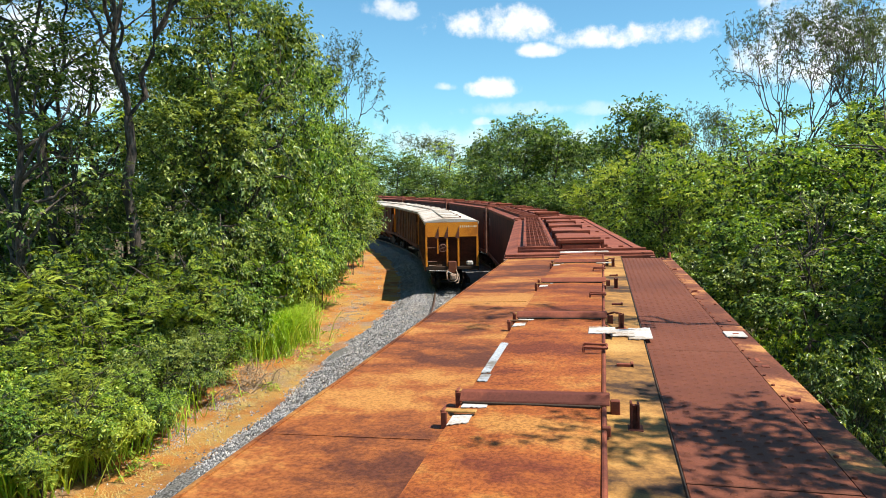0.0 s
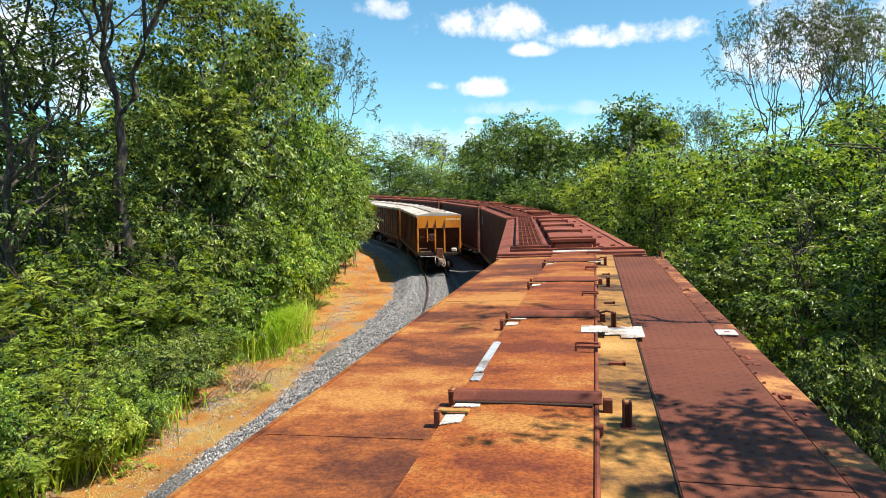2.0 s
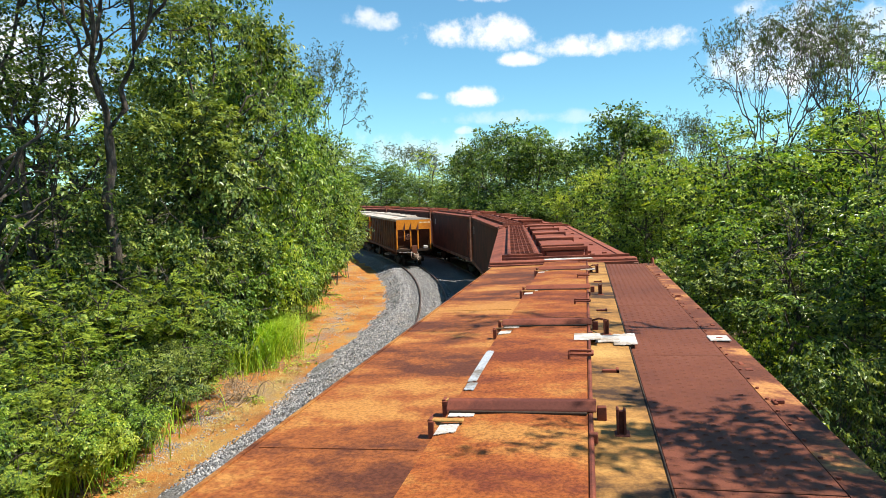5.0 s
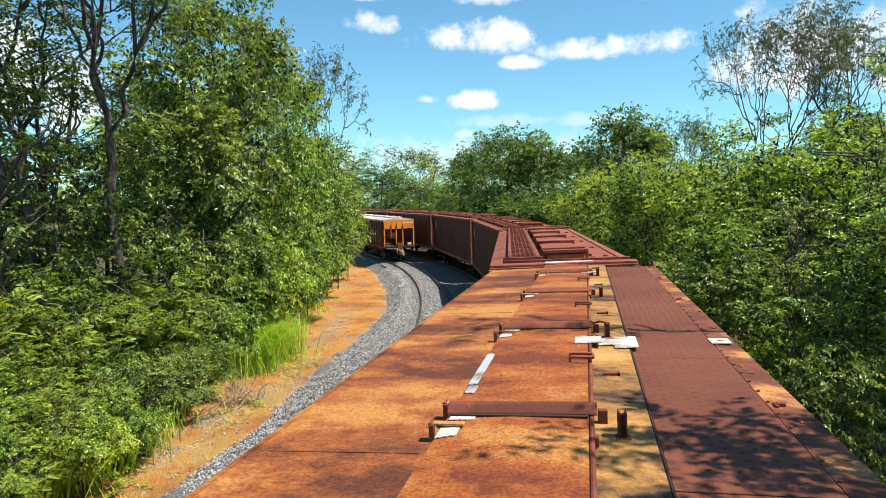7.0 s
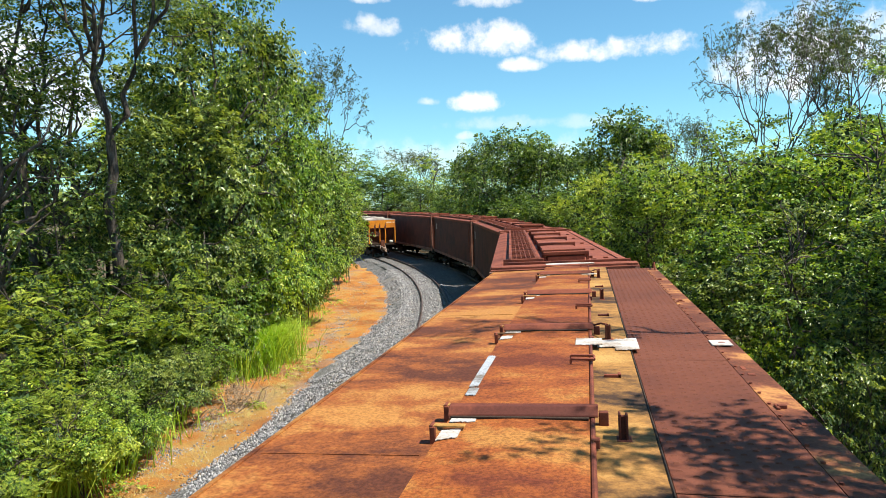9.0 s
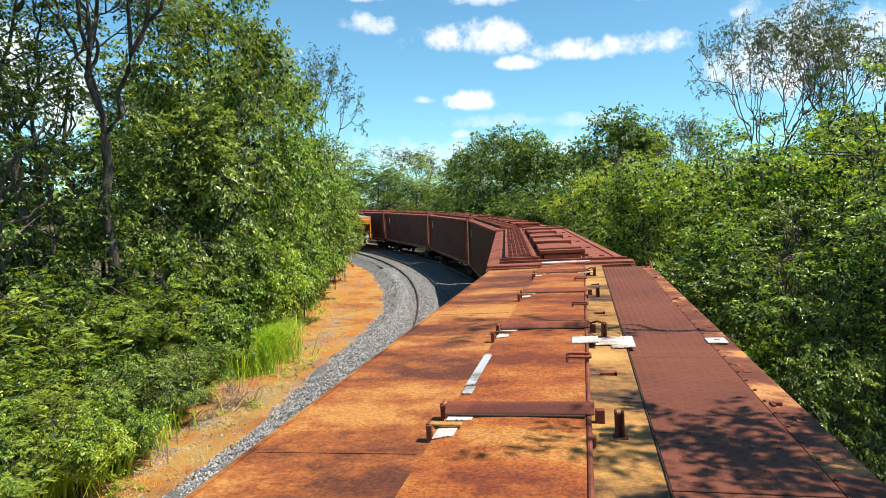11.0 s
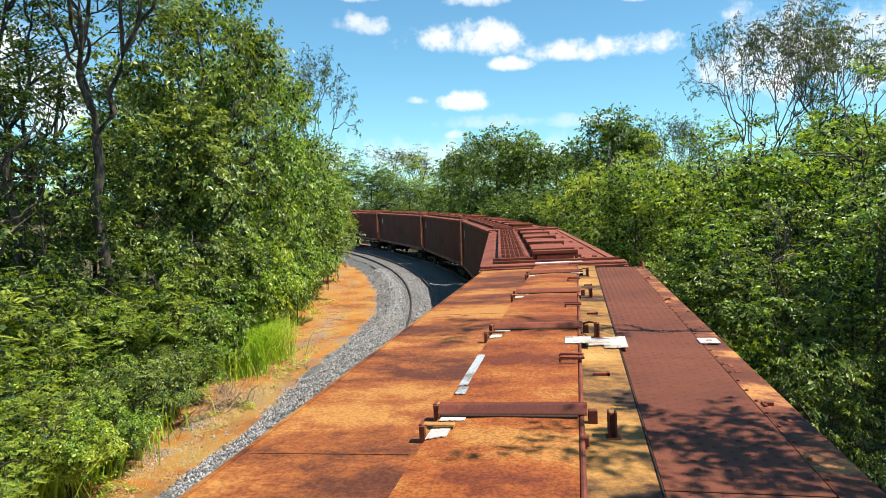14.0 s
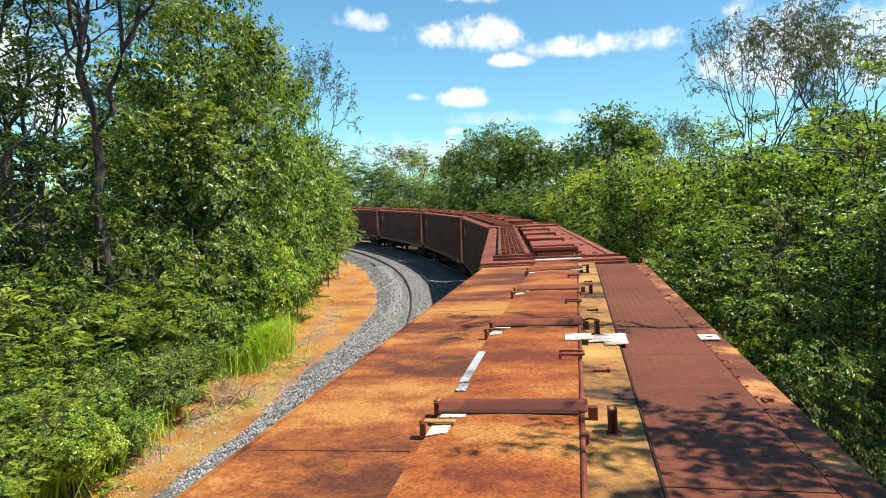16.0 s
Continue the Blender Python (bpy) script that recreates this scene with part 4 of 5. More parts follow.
def leaves(rng, centres, radii, count, size, narrow=0.45, droop=0.25, out_from=None, flat=0.7):
    """Flat sprays of folded leaves set alternately along fine twigs, spreading out of each clump."""
    k = len(centres)
    per = 9                                   # leaves on a spray
    each = max(1, count // per)
    ns = k * each
    ci = np.repeat(np.arange(k), each)
    sd = rng.normal(size=(ns, 3))
    sd /= np.linalg.norm(sd, axis=1, keepdims=True)
    so = sd * (0.25 + 0.7 * rng.random((ns, 1)) ** 0.7) * radii[ci][:, None]
    so[:, 2] *= flat
    root = centres[ci] + so
    way = sd * np.array([1.0, 1.0, 0.35]) + rng.normal(size=(ns, 3)) * 0.3
    if out_from is not None:
        o = root - out_from
        way += 0.55 * o / (np.linalg.norm(o, axis=1, keepdims=True) + 1e-6)
    way[:, 2] = way[:, 2] * 0.6 - 0.12
    way /= np.linalg.norm(way, axis=1, keepdims=True) + 1e-9
    up = np.array([0, 0, 1.0]) + 0.30 * way + rng.normal(size=(ns, 3)) * 0.28
    side = np.cross(way, up)
    side /= np.linalg.norm(side, axis=1, keepdims=True) + 1e-9
    up = np.cross(side, way)
    n = ns * per
    idx = np.repeat(np.arange(ns), per)
    j = np.tile(np.arange(per), ns)
    ln = (size * (2.2 + 1.6 * rng.random(ns)))[idx][:, None]
    u = ((j + 0.5) / per)[:, None]
    sg = np.where(j % 2 == 0, 1.0, -1.0)[:, None]
    ax = way[idx] * 0.55 + side[idx] * sg * 0.85 - np.array([0, 0, droop]) * (0.5 + rng.random((n, 1))) + rng.normal(size=(n, 3)) * 0.22
    ax /= np.linalg.norm(ax, axis=1, keepdims=True) + 1e-9
    nrm = up[idx] + rng.normal(size=(n, 3)) * 0.34
    nrm -= (nrm * ax).sum(1, keepdims=True) * ax
    nrm /= np.linalg.norm(nrm, axis=1, keepdims=True) + 1e-9
    sz = (size * (0.65 + 0.7 * rng.random(n)))[:, None]
    p = root[idx] + way[idx] * ln * u - np.array([0, 0, 0.14]) * ln * u * u + ax * sz * 0.5 + rng.normal(size=(n, 3)) * size * 0.12
    wide = np.cross(nrm, ax)
    w = sz * narrow
    a = p - ax * sz * 0.5
    c = p + ax * sz * 0.5 - nrm * sz * 0.12
    m = p + ax * sz * 0.02
    l, r = m - wide * w * 0.5 + nrm * w * 0.18, m + wide * w * 0.5 + nrm * w * 0.18
    v = np.stack([a, r, c, l], 1).reshape(-1, 3)
    b = (np.arange(n) * 4)[:, None]
    f = np.concatenate([b + np.array([[0, 1, 2]]), b + np.array([[0, 2, 3]])], 1).reshape(-1, 3)
    return v, f


def fronds(rng, centres, radii, count, size, mat_flat=0.3):
    """Pinnate fronds: paired narrow leaflets along drooping ribs."""
    k = len(centres)
    n = k * count
    idx = np.repeat(np.arange(k), count)
    ang = rng.random(n) * math.tau
    ax = np.stack([np.cos(ang), np.sin(ang), rng.normal(size=n) * 0.25 + 0.1], 1)
    ax /= np.linalg.norm(ax, axis=1, keepdims=True)
    side = np.cross(ax, np.array([0, 0, 1.0]) + rng.normal(size=(n, 3)) * 0.25)
    side /= np.linalg.norm(side, axis=1, keepdims=True)
    up = np.cross(side, ax)
    root = centres[idx] + rng.normal(size=(n, 3)) * radii[idx][:, None] * np.array([0.5, 0.5, mat_flat])
    ln = (size * (0.7 + 0.6 * rng.random(n)))[:, None]
    vs = []
    pairs = 9
    for j in range(pairs):
        u = (j + 0.6) / pairs
        mid = root + ax * ln * u - np.array([0, 0, 1.0]) * ln * 0.25 * u * u
        w = 0.36 * math.sin(math.pi * (0.15 + 0.8 * u)) + 0.04
        for sg in (-1, 1):
            tip = mid + side * ln * w * sg + ax * ln * 0.1 - up * ln * 0.05
            th = ax * ln * 0.05
            m2 = (mid + tip) / 2
            vs.append(np.stack([mid, m2 + th, tip, m2 - th], 1))
    v = np.stack(vs, 1).reshape(-1, 3)
    b = (np.arange(n * pairs * 2) * 4)[:, None]
    return v, np.concatenate([b + np.array([[0, 1, 2]]), b + np.array([[0, 2, 3]])], 1).reshape(-1, 3)


def bend(rng, a, b, n=5, amount=0.12, sag=0.0):
    """A wavering line from a to b."""
    a, b = np.asarray(a, float), np.asarray(b, float)
    u = np.linspace(0, 1, n)[:, None]
    p = a + (b - a) * u
    amp = np.linalg.norm(b - a) * amount
    p += np.sin(u * math.pi) * rng.normal(size=3) * amp * 0.6
    p[1:-1] += rng.normal(size=(n - 2, 3)) * amp * 0.35
    p[:, 2] += (np.sin(u * math.pi) * sag)[:, 0]
    return p


def shade_blockers(rng, centres, radii, count):
    """Dark leaf-shaped light blockers close to the twigs, lying every way."""
    n = len(centres) * count
    idx = np.repeat(np.arange(len(centres)), count)
    r = radii[idx][:, None]
    p = centres[idx] + rng.normal(size=(n, 3)) * r * np.array([0.6, 0.6, 0.42])
    u = rng.normal(size=(n, 3))
    u /= np.linalg.norm(u, axis=1, keepdims=True)
    w = np.cross(u, rng.normal(size=(n, 3)))
    w /= np.linalg.norm(w, axis=1, keepdims=True)
    k1 = np.minimum(0.27 * r, 0.10) * (0.6 + 0.7 * rng.random((n, 1)))
    k2 = k1 * (0.35 + 0.4 * rng.random((n, 1)))
    v = np.stack([p - u * k1, p + w * k2 - u * k1 * 0.1, p + u * k1, p - w * k2 + u * k1 * 0.15], 1).reshape(-1, 3)
    b = (np.arange(n) * 4)[:, None]
    return v, np.concatenate([b + np.array([[0, 1, 2]]), b + np.array([[0, 2, 3]])], 1).reshape(-1, 3)


_b = bmesh.new()
bmesh.ops.create_icosphere(_b, subdivisions=1, radius=1.0)
ICO = np.array([v.co[:] for v in _b.verts])
ICO_FACES = np.array([[v.index for v in f.verts] for f in _b.faces])
_b.free()


def tree_meshes(seed, height, radius, base, limbs, clumps, per, leaf, mat, trunk=0.16, clump_r=0.75, narrow=0.45, stems=1, up=(0.05, 0.4), flat=0.7, gappy=0.0, core=0.6, lean_by=None, frond=0):
    """Trunk and crown of one tree. base: height where the crown begins."""
    rng = np.random.default_rng(seed)
    lines, nodes = [], []
    tops = []
    for st in range(stems):
        lean = rng.normal(size=2) * (lean_by or (0.05 if stems == 1 else 0.15)) * height
        foot = np.array([*(rng.normal(size=2) * (0.0 if stems == 1 else 0.25)), -0.3])
        tip = np.array([lean[0], lean[1], height * rng.uniform(0.78, 0.92)])
        tp = bend(rng, foot, tip, 9, 0.05)
        rad = np.linspace(trunk, trunk * 0.2, 9) / (1 if stems == 1 else 1.5)
        rad[0] *= 1.3
        lines.append((tp, rad))
        tops.append(tp)
    mid = np.array([0, 0, (height + base) / 2])
    half = (height - base) / 2
    for i in range(limbs):
        tp = tops[i % stems]
        u = rng.uniform(max(0.15, base / height * 0.75), 0.95)
        a = np.array([np.interp(u, np.linspace(0, 1, 9), tp[:, c]) for c in range(3)])
        ang = i * 2.4 + rng.uniform(-0.5, 0.5)
        zt = min(height, a[2] + rng.uniform(*up) * half * 1.6)
        q = np.clip((zt - mid[2]) / half, -0.95, 0.95)
        rr = radius * math.sqrt(1 - q * q) * rng.uniform(0.55, 0.92)
        b = np.array([a[0] * 0.5 + math.cos(ang) * rr, a[1] * 0.5 + math.sin(ang) * rr, zt])
        lp = bend(rng, a, b, 6, 0.12, 0.15)
        r0 = trunk * (1 - u) * 0.55 + 0.025
        lines.append((lp, np.linspace(r0, 0.015, 6)))
        for p in lp[2:]:
            nodes.append(p)
    nodes = np.array(nodes)
    # clump centres: most on boughs that stand apart on the crown's shell, the rest inside
    cs = []
    boughs = []
    while len(boughs) < max(9, clumps // 7):
        d = rng.normal(size=3)
        d /= np.linalg.norm(d)
        q = mid + d * rng.uniform(0.55, 1.0) * np.array([radius, radius, half])
        if all(np.linalg.norm(q - o) > radius * 0.26 for o in boughs) or rng.random() < 0.03:
            boughs.append(q)
    while len(cs) < clumps:
        if rng.random() < 0.76:
            q = boughs[rng.integers(len(boughs))]
            p = q + rng.normal(size=3) * radius * np.array([0.15, 0.15, 0.08])
        else:
            d = rng.normal(size=3)
            d /= np.linalg.norm(d)
            p = mid + d * rng.random() ** 0.5 * 0.8 * np.array([radius, radius, half])
        if gappy and noise.noise((p[0] * 0.6 + seed, p[1] * 0.6, p[2] * 0.6)) < gappy - 0.62:
            continue
        cs.append(p)
    cs = np.array(cs)
    for p in cs[:: 2]:
        a = nodes[np.argmin(((nodes - p) ** 2).sum(1) + np.where(nodes[:, 2] > p[2], 1.5, 0))]
        lines.append((bend(rng, a, p, 4, 0.12), np.linspace(0.02, 0.006, 4)))
    cr = clump_r * (0.6 + 0.8 * rng.random(len(cs)))
    if frond:
        v, f = fronds(rng, cs, cr, per, frond)
    else:
        v, f = leaves(rng, cs, cr, per, leaf, narrow, out_from=mid, flat=flat)
    tv, tf = tubes(lines)
    crown = mesh_fast("crown", v, f, mat)
    if not core:
        return mesh_of("trunk", tv, tf, M_BARK, True), crown
    # blockers added inside each clump, painted dark so the crown's gaps look shaded
    iv, fi = shade_blockers(rng, cs, cr * core, 20)
    return mesh_of("trunk", tv, tf, M_BARK, True), crown, mesh_fast("crown_shade_fill", iv, fi, M_INNER)


def forked_meshes(seed, height, fork, trunk, stems, depth, spread, per, leaf, mat, clump_r, reach=1.0, stem_gap=0.3, thin=0.64):
    """A tree that forks again and again from a bare trunk, leafed at the twig ends only."""
    rng = np.random.default_rng(seed)
    lines, ends = [], []

    def grow(p, d, length, r, left):
        q = p + d * length
        q2 = bend(rng, p, q, 5, 0.10)
        lines.append((q2, np.linspace(r, r * 0.72, 5)))
        if left <= 1:
            ends.append(q2[-1])
            ends.append(q2[2] + rng.normal(size=3) * 0.15)
        if left == 0:
            return
        turn = rng.uniform(0, math.tau)
        n = 3 if rng.random() < 0.4 else 2
        for i in range(n):
            a = turn + i * math.tau / n + rng.normal() * 0.3
            side = np.cross(d, np.array([math.cos(a), math.sin(a), 0.15]))
            side /= np.linalg.norm(side) + 1e-9
            nd = d + side * spread * rng.uniform(0.6, 1.25) + np.array([0, 0, 0.12])
            nd /= np.linalg.norm(nd)
            grow(q2[-1], nd, length * rng.uniform(0.66, 0.9), r * thin, left - 1)

    first = (height - fork) / sum(0.76 ** i for i in range(depth)) / 0.86 * reach
    for st in range(stems):
        a = st * math.tau / max(1, stems) + rng.uniform(-0.4, 0.4)
        out = 0.0 if stems == 1 else 1.0
        foot = np.array([math.cos(a) * stem_gap * out, math.sin(a) * stem_gap * out, -0.3])
        top = np.array([math.cos(a) * (stem_gap * 3) * out + rng.normal() * 0.15, math.sin(a) * (stem_gap * 3) * out + rng.normal() * 0.15, fork * rng.uniform(0.9, 1.0)])
        tp = bend(rng, foot, top, 9, 0.03)
        rad = np.linspace(trunk, trunk * 0.68, 9)
        rad[0] *= 1.35
        lines.append((tp, rad))
        for i in range(3 if stems == 1 else 2):
            b = a + i * 2.2 + rng.normal() * 0.3
            d = np.array([math.cos(b) * 0.45, math.sin(b) * 0.45, 1.0])
            grow(tp[-1], d / np.linalg.norm(d), first * rng.uniform(0.8, 1.05), trunk * 0.5, depth - 1)
    cs = np.array(ends)
    v, f = leaves(rng, cs, clump_r * (0.6 + 0.8 * rng.random(len(cs))), per, leaf, 0.45, flat=0.5)
    tv, tf = tubes(lines, 6)
    return mesh_of("trunk", tv, tf, M_BARK, True), mesh_fast("crown", v, f, mat)


def tree(meshes, m, label, name="tree", category="tree", group=""):
    t = thing(name, m, label, category, group)
    for n, me in zip(("trunk", "crown", "crown_shade_fill"), meshes):
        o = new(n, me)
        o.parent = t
    return t


# kinds of tree: height, crown radius, meshes, label
KINDS = {
    "tall": (14.5, 3.8, [tree_meshes(11 + i, 14.5, 3.8, 4.5, 22, 62, 64, 0.19, M_LEAFDARK, 0.2, 0.7, 0.5, gappy=0.5, core=0.25) for i in range(2)], "tall open-crowned dark green forest tree beside the siding"),
    "broad": (11.5, 3.6, [tree_meshes(21 + i, 11.5, 3.6, 1.4, 14, 135, 84, 0.18, (M_LEAF, M_LEAFDARK, M_LEAF)[i], 0.17, 0.72, 0.55, gappy=0.45) for i in range(3)], "broad leafy green forest tree"),
    "round": (8.8, 3.0, [tree_meshes(31 + i, 8.8, 3.0, 0.4, 14, 140, 84, 0.155, (M_LEAFDARK, M_LEAFLIGHT, M_LEAF, M_LEAFLIGHT)[i], 0.13, 0.6, 0.5, stems=2, gappy=0.45) for i in range(4)], "dense bright green tree leafed nearly to the ground"),
    "far": (12.0, 4.2, [tree_meshes(41 + i, 12.0, 4.2, 0.5, 12, 150, 54, 0.29, (M_LEAF, M_LEAFSHADE, M_LEAFLIGHT)[i], 0.18, 1.0, 0.55, gappy=0.42, core=0.75) for i in range(3)], "leafy green tree in the wood beyond the curve"),
    "sparse": (17.0, 3.6, [forked_meshes(52 + i, 17.0, 6.6, 0.19, 2, 5, 0.60, 27, 0.17, M_LEAFGREY, 0.36, 0.95, 0.3, 0.66) for i in range(2)], "tall thin-crowned tree with bare dark branches"),
    "forked": (15.5, 4.2, [forked_meshes(57 + i, 15.5, 8.2, 0.20, 1, 6, 0.5, 36, 0.15, M_LEAFDARK, 0.62, 1.0) for i in range(2)], "tall forest tree with a bare forked trunk and open crown"),
    "branch": (14.0, 1.4, [tree_meshes(91, 14.0, 1.4, 11.0, 9, 8, 24, 0.16, M_LEAF, 0.07, 0.4, 0.5, gappy=0.3, core=0)], "slender leafy tree close beside the train"),
    "shade": (10.0, 1.8, [tree_meshes(81, 10.0, 1.8, 6.8, 9, 40, 54, 0.15, M_LEAF, 0.1, 0.45, 0.5, gappy=0.45, core=0)], "slender leafy tree close beside the train"),
    "bush": (4.2, 2.1, [tree_meshes(61 + i, 4.2, 2.1, 0.45, 12, 85, 88, 0.14, (M_LEAF, M_LEAFDARK, M_LEAFLIGHT)[i], 0.06, 0.46, 0.5, stems=3, gappy=0.42) for i in range(3)], "dense green shrub at the edge of the soil track"),
    "fern": (4.6, 2.3, [tree_meshes(71 + i, 4.6, 2.3, 1.0, 14, 62, 10, 0.135, M_LEAFFERN, 0.05, 0.6, 0.24, stems=3, flat=0.28, gappy=0.45, core=0.5, frond=0.44) for i in range(2)], "feathery light green shrub with fine leaflets"),
}
rng_place = random.Random(17)


def plant(kind, i, x, y, top, radius, turn=None):
    """One tree or shrub with its top at that height and that crown radius."""
    h0, r0, meshes, label = KINDS[kind]
    s, off = to_line([x], [y])
    z = float(ground_height(s, off)[0]) - 0.05
    low = kind in ("bush", "fern")
    t = tree(meshes[i % len(meshes)], pose(x, y, z, 0, 0, rng_place.uniform(0, 360) if turn is None else turn), label, "shrub" if low else "tree", "shrub" if low else "tree", "undergrowth" if low else "forest trees")
    radius *= 0.9 if low else 1.0
    t.scale = (radius / r0, radius / r0, (top - z) / h0)
    return t


def plant_wood():
    # inner bank beside the siding
    plant("forked", 0, -13.9, 17.8, 15.5, 4.2, 20)
    plant("forked", 1, -17.6, 18.6, 15.0, 4.0, 200)
    plant("tall", 0, -15.4, 15.6, 12.8, 3.0)
    plant("tall", 0, -18.6, 21.2, 13.2, 3.2)
    plant("round", 0, -15.2, 17.4, 7.6, 2.2)
    plant("tall", 1, -19.6, 22.1, 14.3, 3.4)
    plant("broad", 1, -23.6, 23.2, 6.2, 3.2)
    plant("broad", 2, -21.1, 25.9, 6.4, 3.2)
    plant("broad", 1, -13.7, 21.4, 9.3, 2.8)
    plant("broad", 1, -13.1, 23.6, 13.9, 3.1)
    plant("broad", 1, -16.7, 27.9, 15.5, 3.4)
    plant("broad", 0, -13.9, 27.6, 14.1, 2.6)
    plant("broad", 2, -15.3, 33.4, 13.3, 2.4)
    plant("broad", 0, -16.2, 38.3, 11.7, 2.6)
    plant("broad", 2, -17.3, 44.2, 10.9, 2.6)
    plant("broad", 0, -19.5, 50.9, 10.4, 2.2)
    plant("tall", 1, -20.3, 29.1, 10.4, 3.0)
    plant("broad", 1, -18.2, 34.8, 14.1, 3.5)
    plant("far", 0, -24.5, 55.9, 11.5, 4.0)
    plant("far", 1, -31.4, 33.7, 7.0, 4.5)
    plant("far", 2, -24.9, 37.3, 12.9, 4.5)
    plant("far", 0, -23.6, 21.2, 10.4, 4.0)
    plant("bush", 1, -15.2, 35.5, 5.6, 2.0)
    plant("bush", 0, -13.4, 30.7, 5.5, 2.0)
    plant("bush", 2, -16.3, 40.3, 6.3, 2.0)
    plant("bush", 0, -17.8, 46.2, 6.1, 2.0)
    plant("bush", 1, -19.6, 51.9, 6.2, 1.7)
    plant("bush", 0, -12.8, 26.8, 4.8, 2.0)
    plant("bush", 2, -12.3, 23.8, 5.1, 2.0)
    plant("bush", 1, -12.1, 21.8, 4.5, 1.9)
    plant("bush", 0, -12.3, 20.7, 3.4, 1.7)
    plant("bush", 1, -12.8, 20.1, 4.9, 2.0)
    plant("fern", 0, -12.1, 18.2, 3.6, 1.6)
    plant("fern", 1, -12.8, 17.5, 4.3, 1.9)
    plant("fern", 0, -12.4, 15.6, 3.3, 1.6)
    plant("fern", 1, -13.9, 15.7, 4.1, 2.0)
    plant("fern", 0, -13.8, 14.2, 3.7, 1.8)
    plant("fern", 1, -14.0, 13.2, 3.6, 1.9)
    plant("bush", 2, -12.6, 14.0, 2.3, 1.3)
    plant("bush", 1, -11.0, 13.5, 1.4, 1.0)
    plant("fern", 0, -11.0, 12.0, 1.8, 1.1)
    plant("bush", 0, -10.8, 10.6, 1.7, 1.0)
    plant("fern", 0, -12.5, 12.5, 2.3, 1.3)
    plant("bush", 0, -11.8, 14.7, 1.8, 1.2)
    plant("bush", 1, -11.9, 16.2, 1.8, 1.3)
    plant("fern", 1, -11.8, 18.8, 1.5, 1.2)
    plant("bush", 2, -12.5, 11.5, 2.3, 1.2)
    plant("bush", 2, -13.3, 23.6, 1.8, 1.3)
    plant("bush", 1, -10.6, 14.4, 1.7, 1.1)
    plant("bush", 0, -10.1, 13.0, 1.4, 1.0)
    plant("bush", 2, -10.0, 11.7, 1.5, 1.0)
    plant("fern", 1, -10.3, 10.4, 1.6, 1.1)
    plant("bush", 0, -11.2, 18.2, 1.6, 1.1)
    plant("bush", 1, -11.0, 16.4, 1.7, 1.1)
    plant("round", 0, -15.9, 38.4, 8.7, 2.6)
    plant("fern", 0, -16.4, 43.4, 7.2, 1.6)
    plant("fern", 1, -17.2, 47.3, 7.7, 1.6)
    # outer side of the standing train
    plant("round", 1, 2.1, 42.6, 8.9, 2.9)
    plant("round", 3, 0.3, 45.3, 7.6, 2.4)
    plant("round", 2, 3.8, 37.9, 8.5, 2.8)
    plant("round", 1, 5.1, 35.1, 7.8, 2.6)
    plant("round", 1, 5.4, 31.0, 7.8, 2.8)
    plant("round", 2, 6.8, 29.3, 8.1, 2.9)
    plant("round", 3, 7.8, 27.5, 8.6, 3.0)
    plant("round", 2, 8.4, 24.5, 8.5, 3.0)
    plant("round", 0, 8.7, 21.6, 7.7, 3.0)
    plant("round", 2, 4.8, 22.7, 5.7, 2.1)
    plant("round", 0, 5.4, 19.7, 5.3, 2.0)
    plant("round", 2, 5.9, 17.3, 5.1, 1.9)
    plant("round", 0, 6.3, 15.3, 5.0, 1.8)
    # two trees added mostly out of view, to shade the low crowns
    plant("broad", 0, 8.6, 15.0, 7.6, 2.6)
    plant("broad", 1, 9.6, 18.6, 8.0, 2.6)
    plant("bush", 1, 3.9, 27.6, 3.4, 1.6)
    plant("bush", 0, 3.9, 19.9, 2.7, 1.4)
    plant("bush", 2, 4.2, 16.2, 2.8, 1.2)
    plant("bush", 1, 4.5, 13.4, 2.8, 1.1)
    plant("far", 1, 2.8, 58.2, 14.3, 4.0)
    plant("far", 1, 3.6, 59.4, 13.6, 3.2)
    plant("far", 1, -6.7, 63.1, 13.6, 4.0)
    plant("far", 1, -4.0, 60.7, 12.3, 3.2)
    plant("far", 1, -10.2, 69.5, 13.5, 3.4)
    plant("far", 1, -1.4, 67.4, 12.0, 4.0)
    plant("far", 1, -2.4, 52.8, 7.2, 2.8)
    plant("far", 1, -5.3, 56.3, 6.8, 2.6)
    plant("far", 1, -14.7, 82.8, 11.4, 4.2)
    plant("far", 2, -21.5, 97.7, 12.3, 4.5)
    plant("far", 0, -27.2, 101.5, 11.0, 5.0)
    plant("far", 1, -29.5, 95.8, 12.2, 4.5)
    plant("far", 1, -22.3, 89.3, 9.3, 3.6)
    plant("far", 0, -35.3, 102.7, 12.5, 5.0)
    plant("far", 1, -45.6, 116.7, 13.9, 5.0)
    plant("far", 2, 6.0, 54.8, 10.7, 3.2)
    plant("far", 0, 8.6, 49.3, 9.8, 3.6)
    plant("broad", 0, 11.2, 45.8, 10.1, 3.6)
    plant("broad", 2, 12.5, 39.9, 11.0, 3.4)
    plant("broad", 0, 13.7, 36.1, 11.4, 3.6)
    plant("far", 1, -16.5, 109.1, 14.5, 6.0)
    plant("far", 0, -7.8, 100.9, 14.7, 6.0)
    plant("far", 2, 2.4, 93.0, 13.7, 6.0)
    plant("far", 1, -15.1, 74.5, 6.7, 2.6)
    plant("far", 1, -10.6, 66.3, 6.9, 2.4)
    # thin-crowned
    plant("sparse", 1, 10.8, 43.4, 15.6, 1.9)
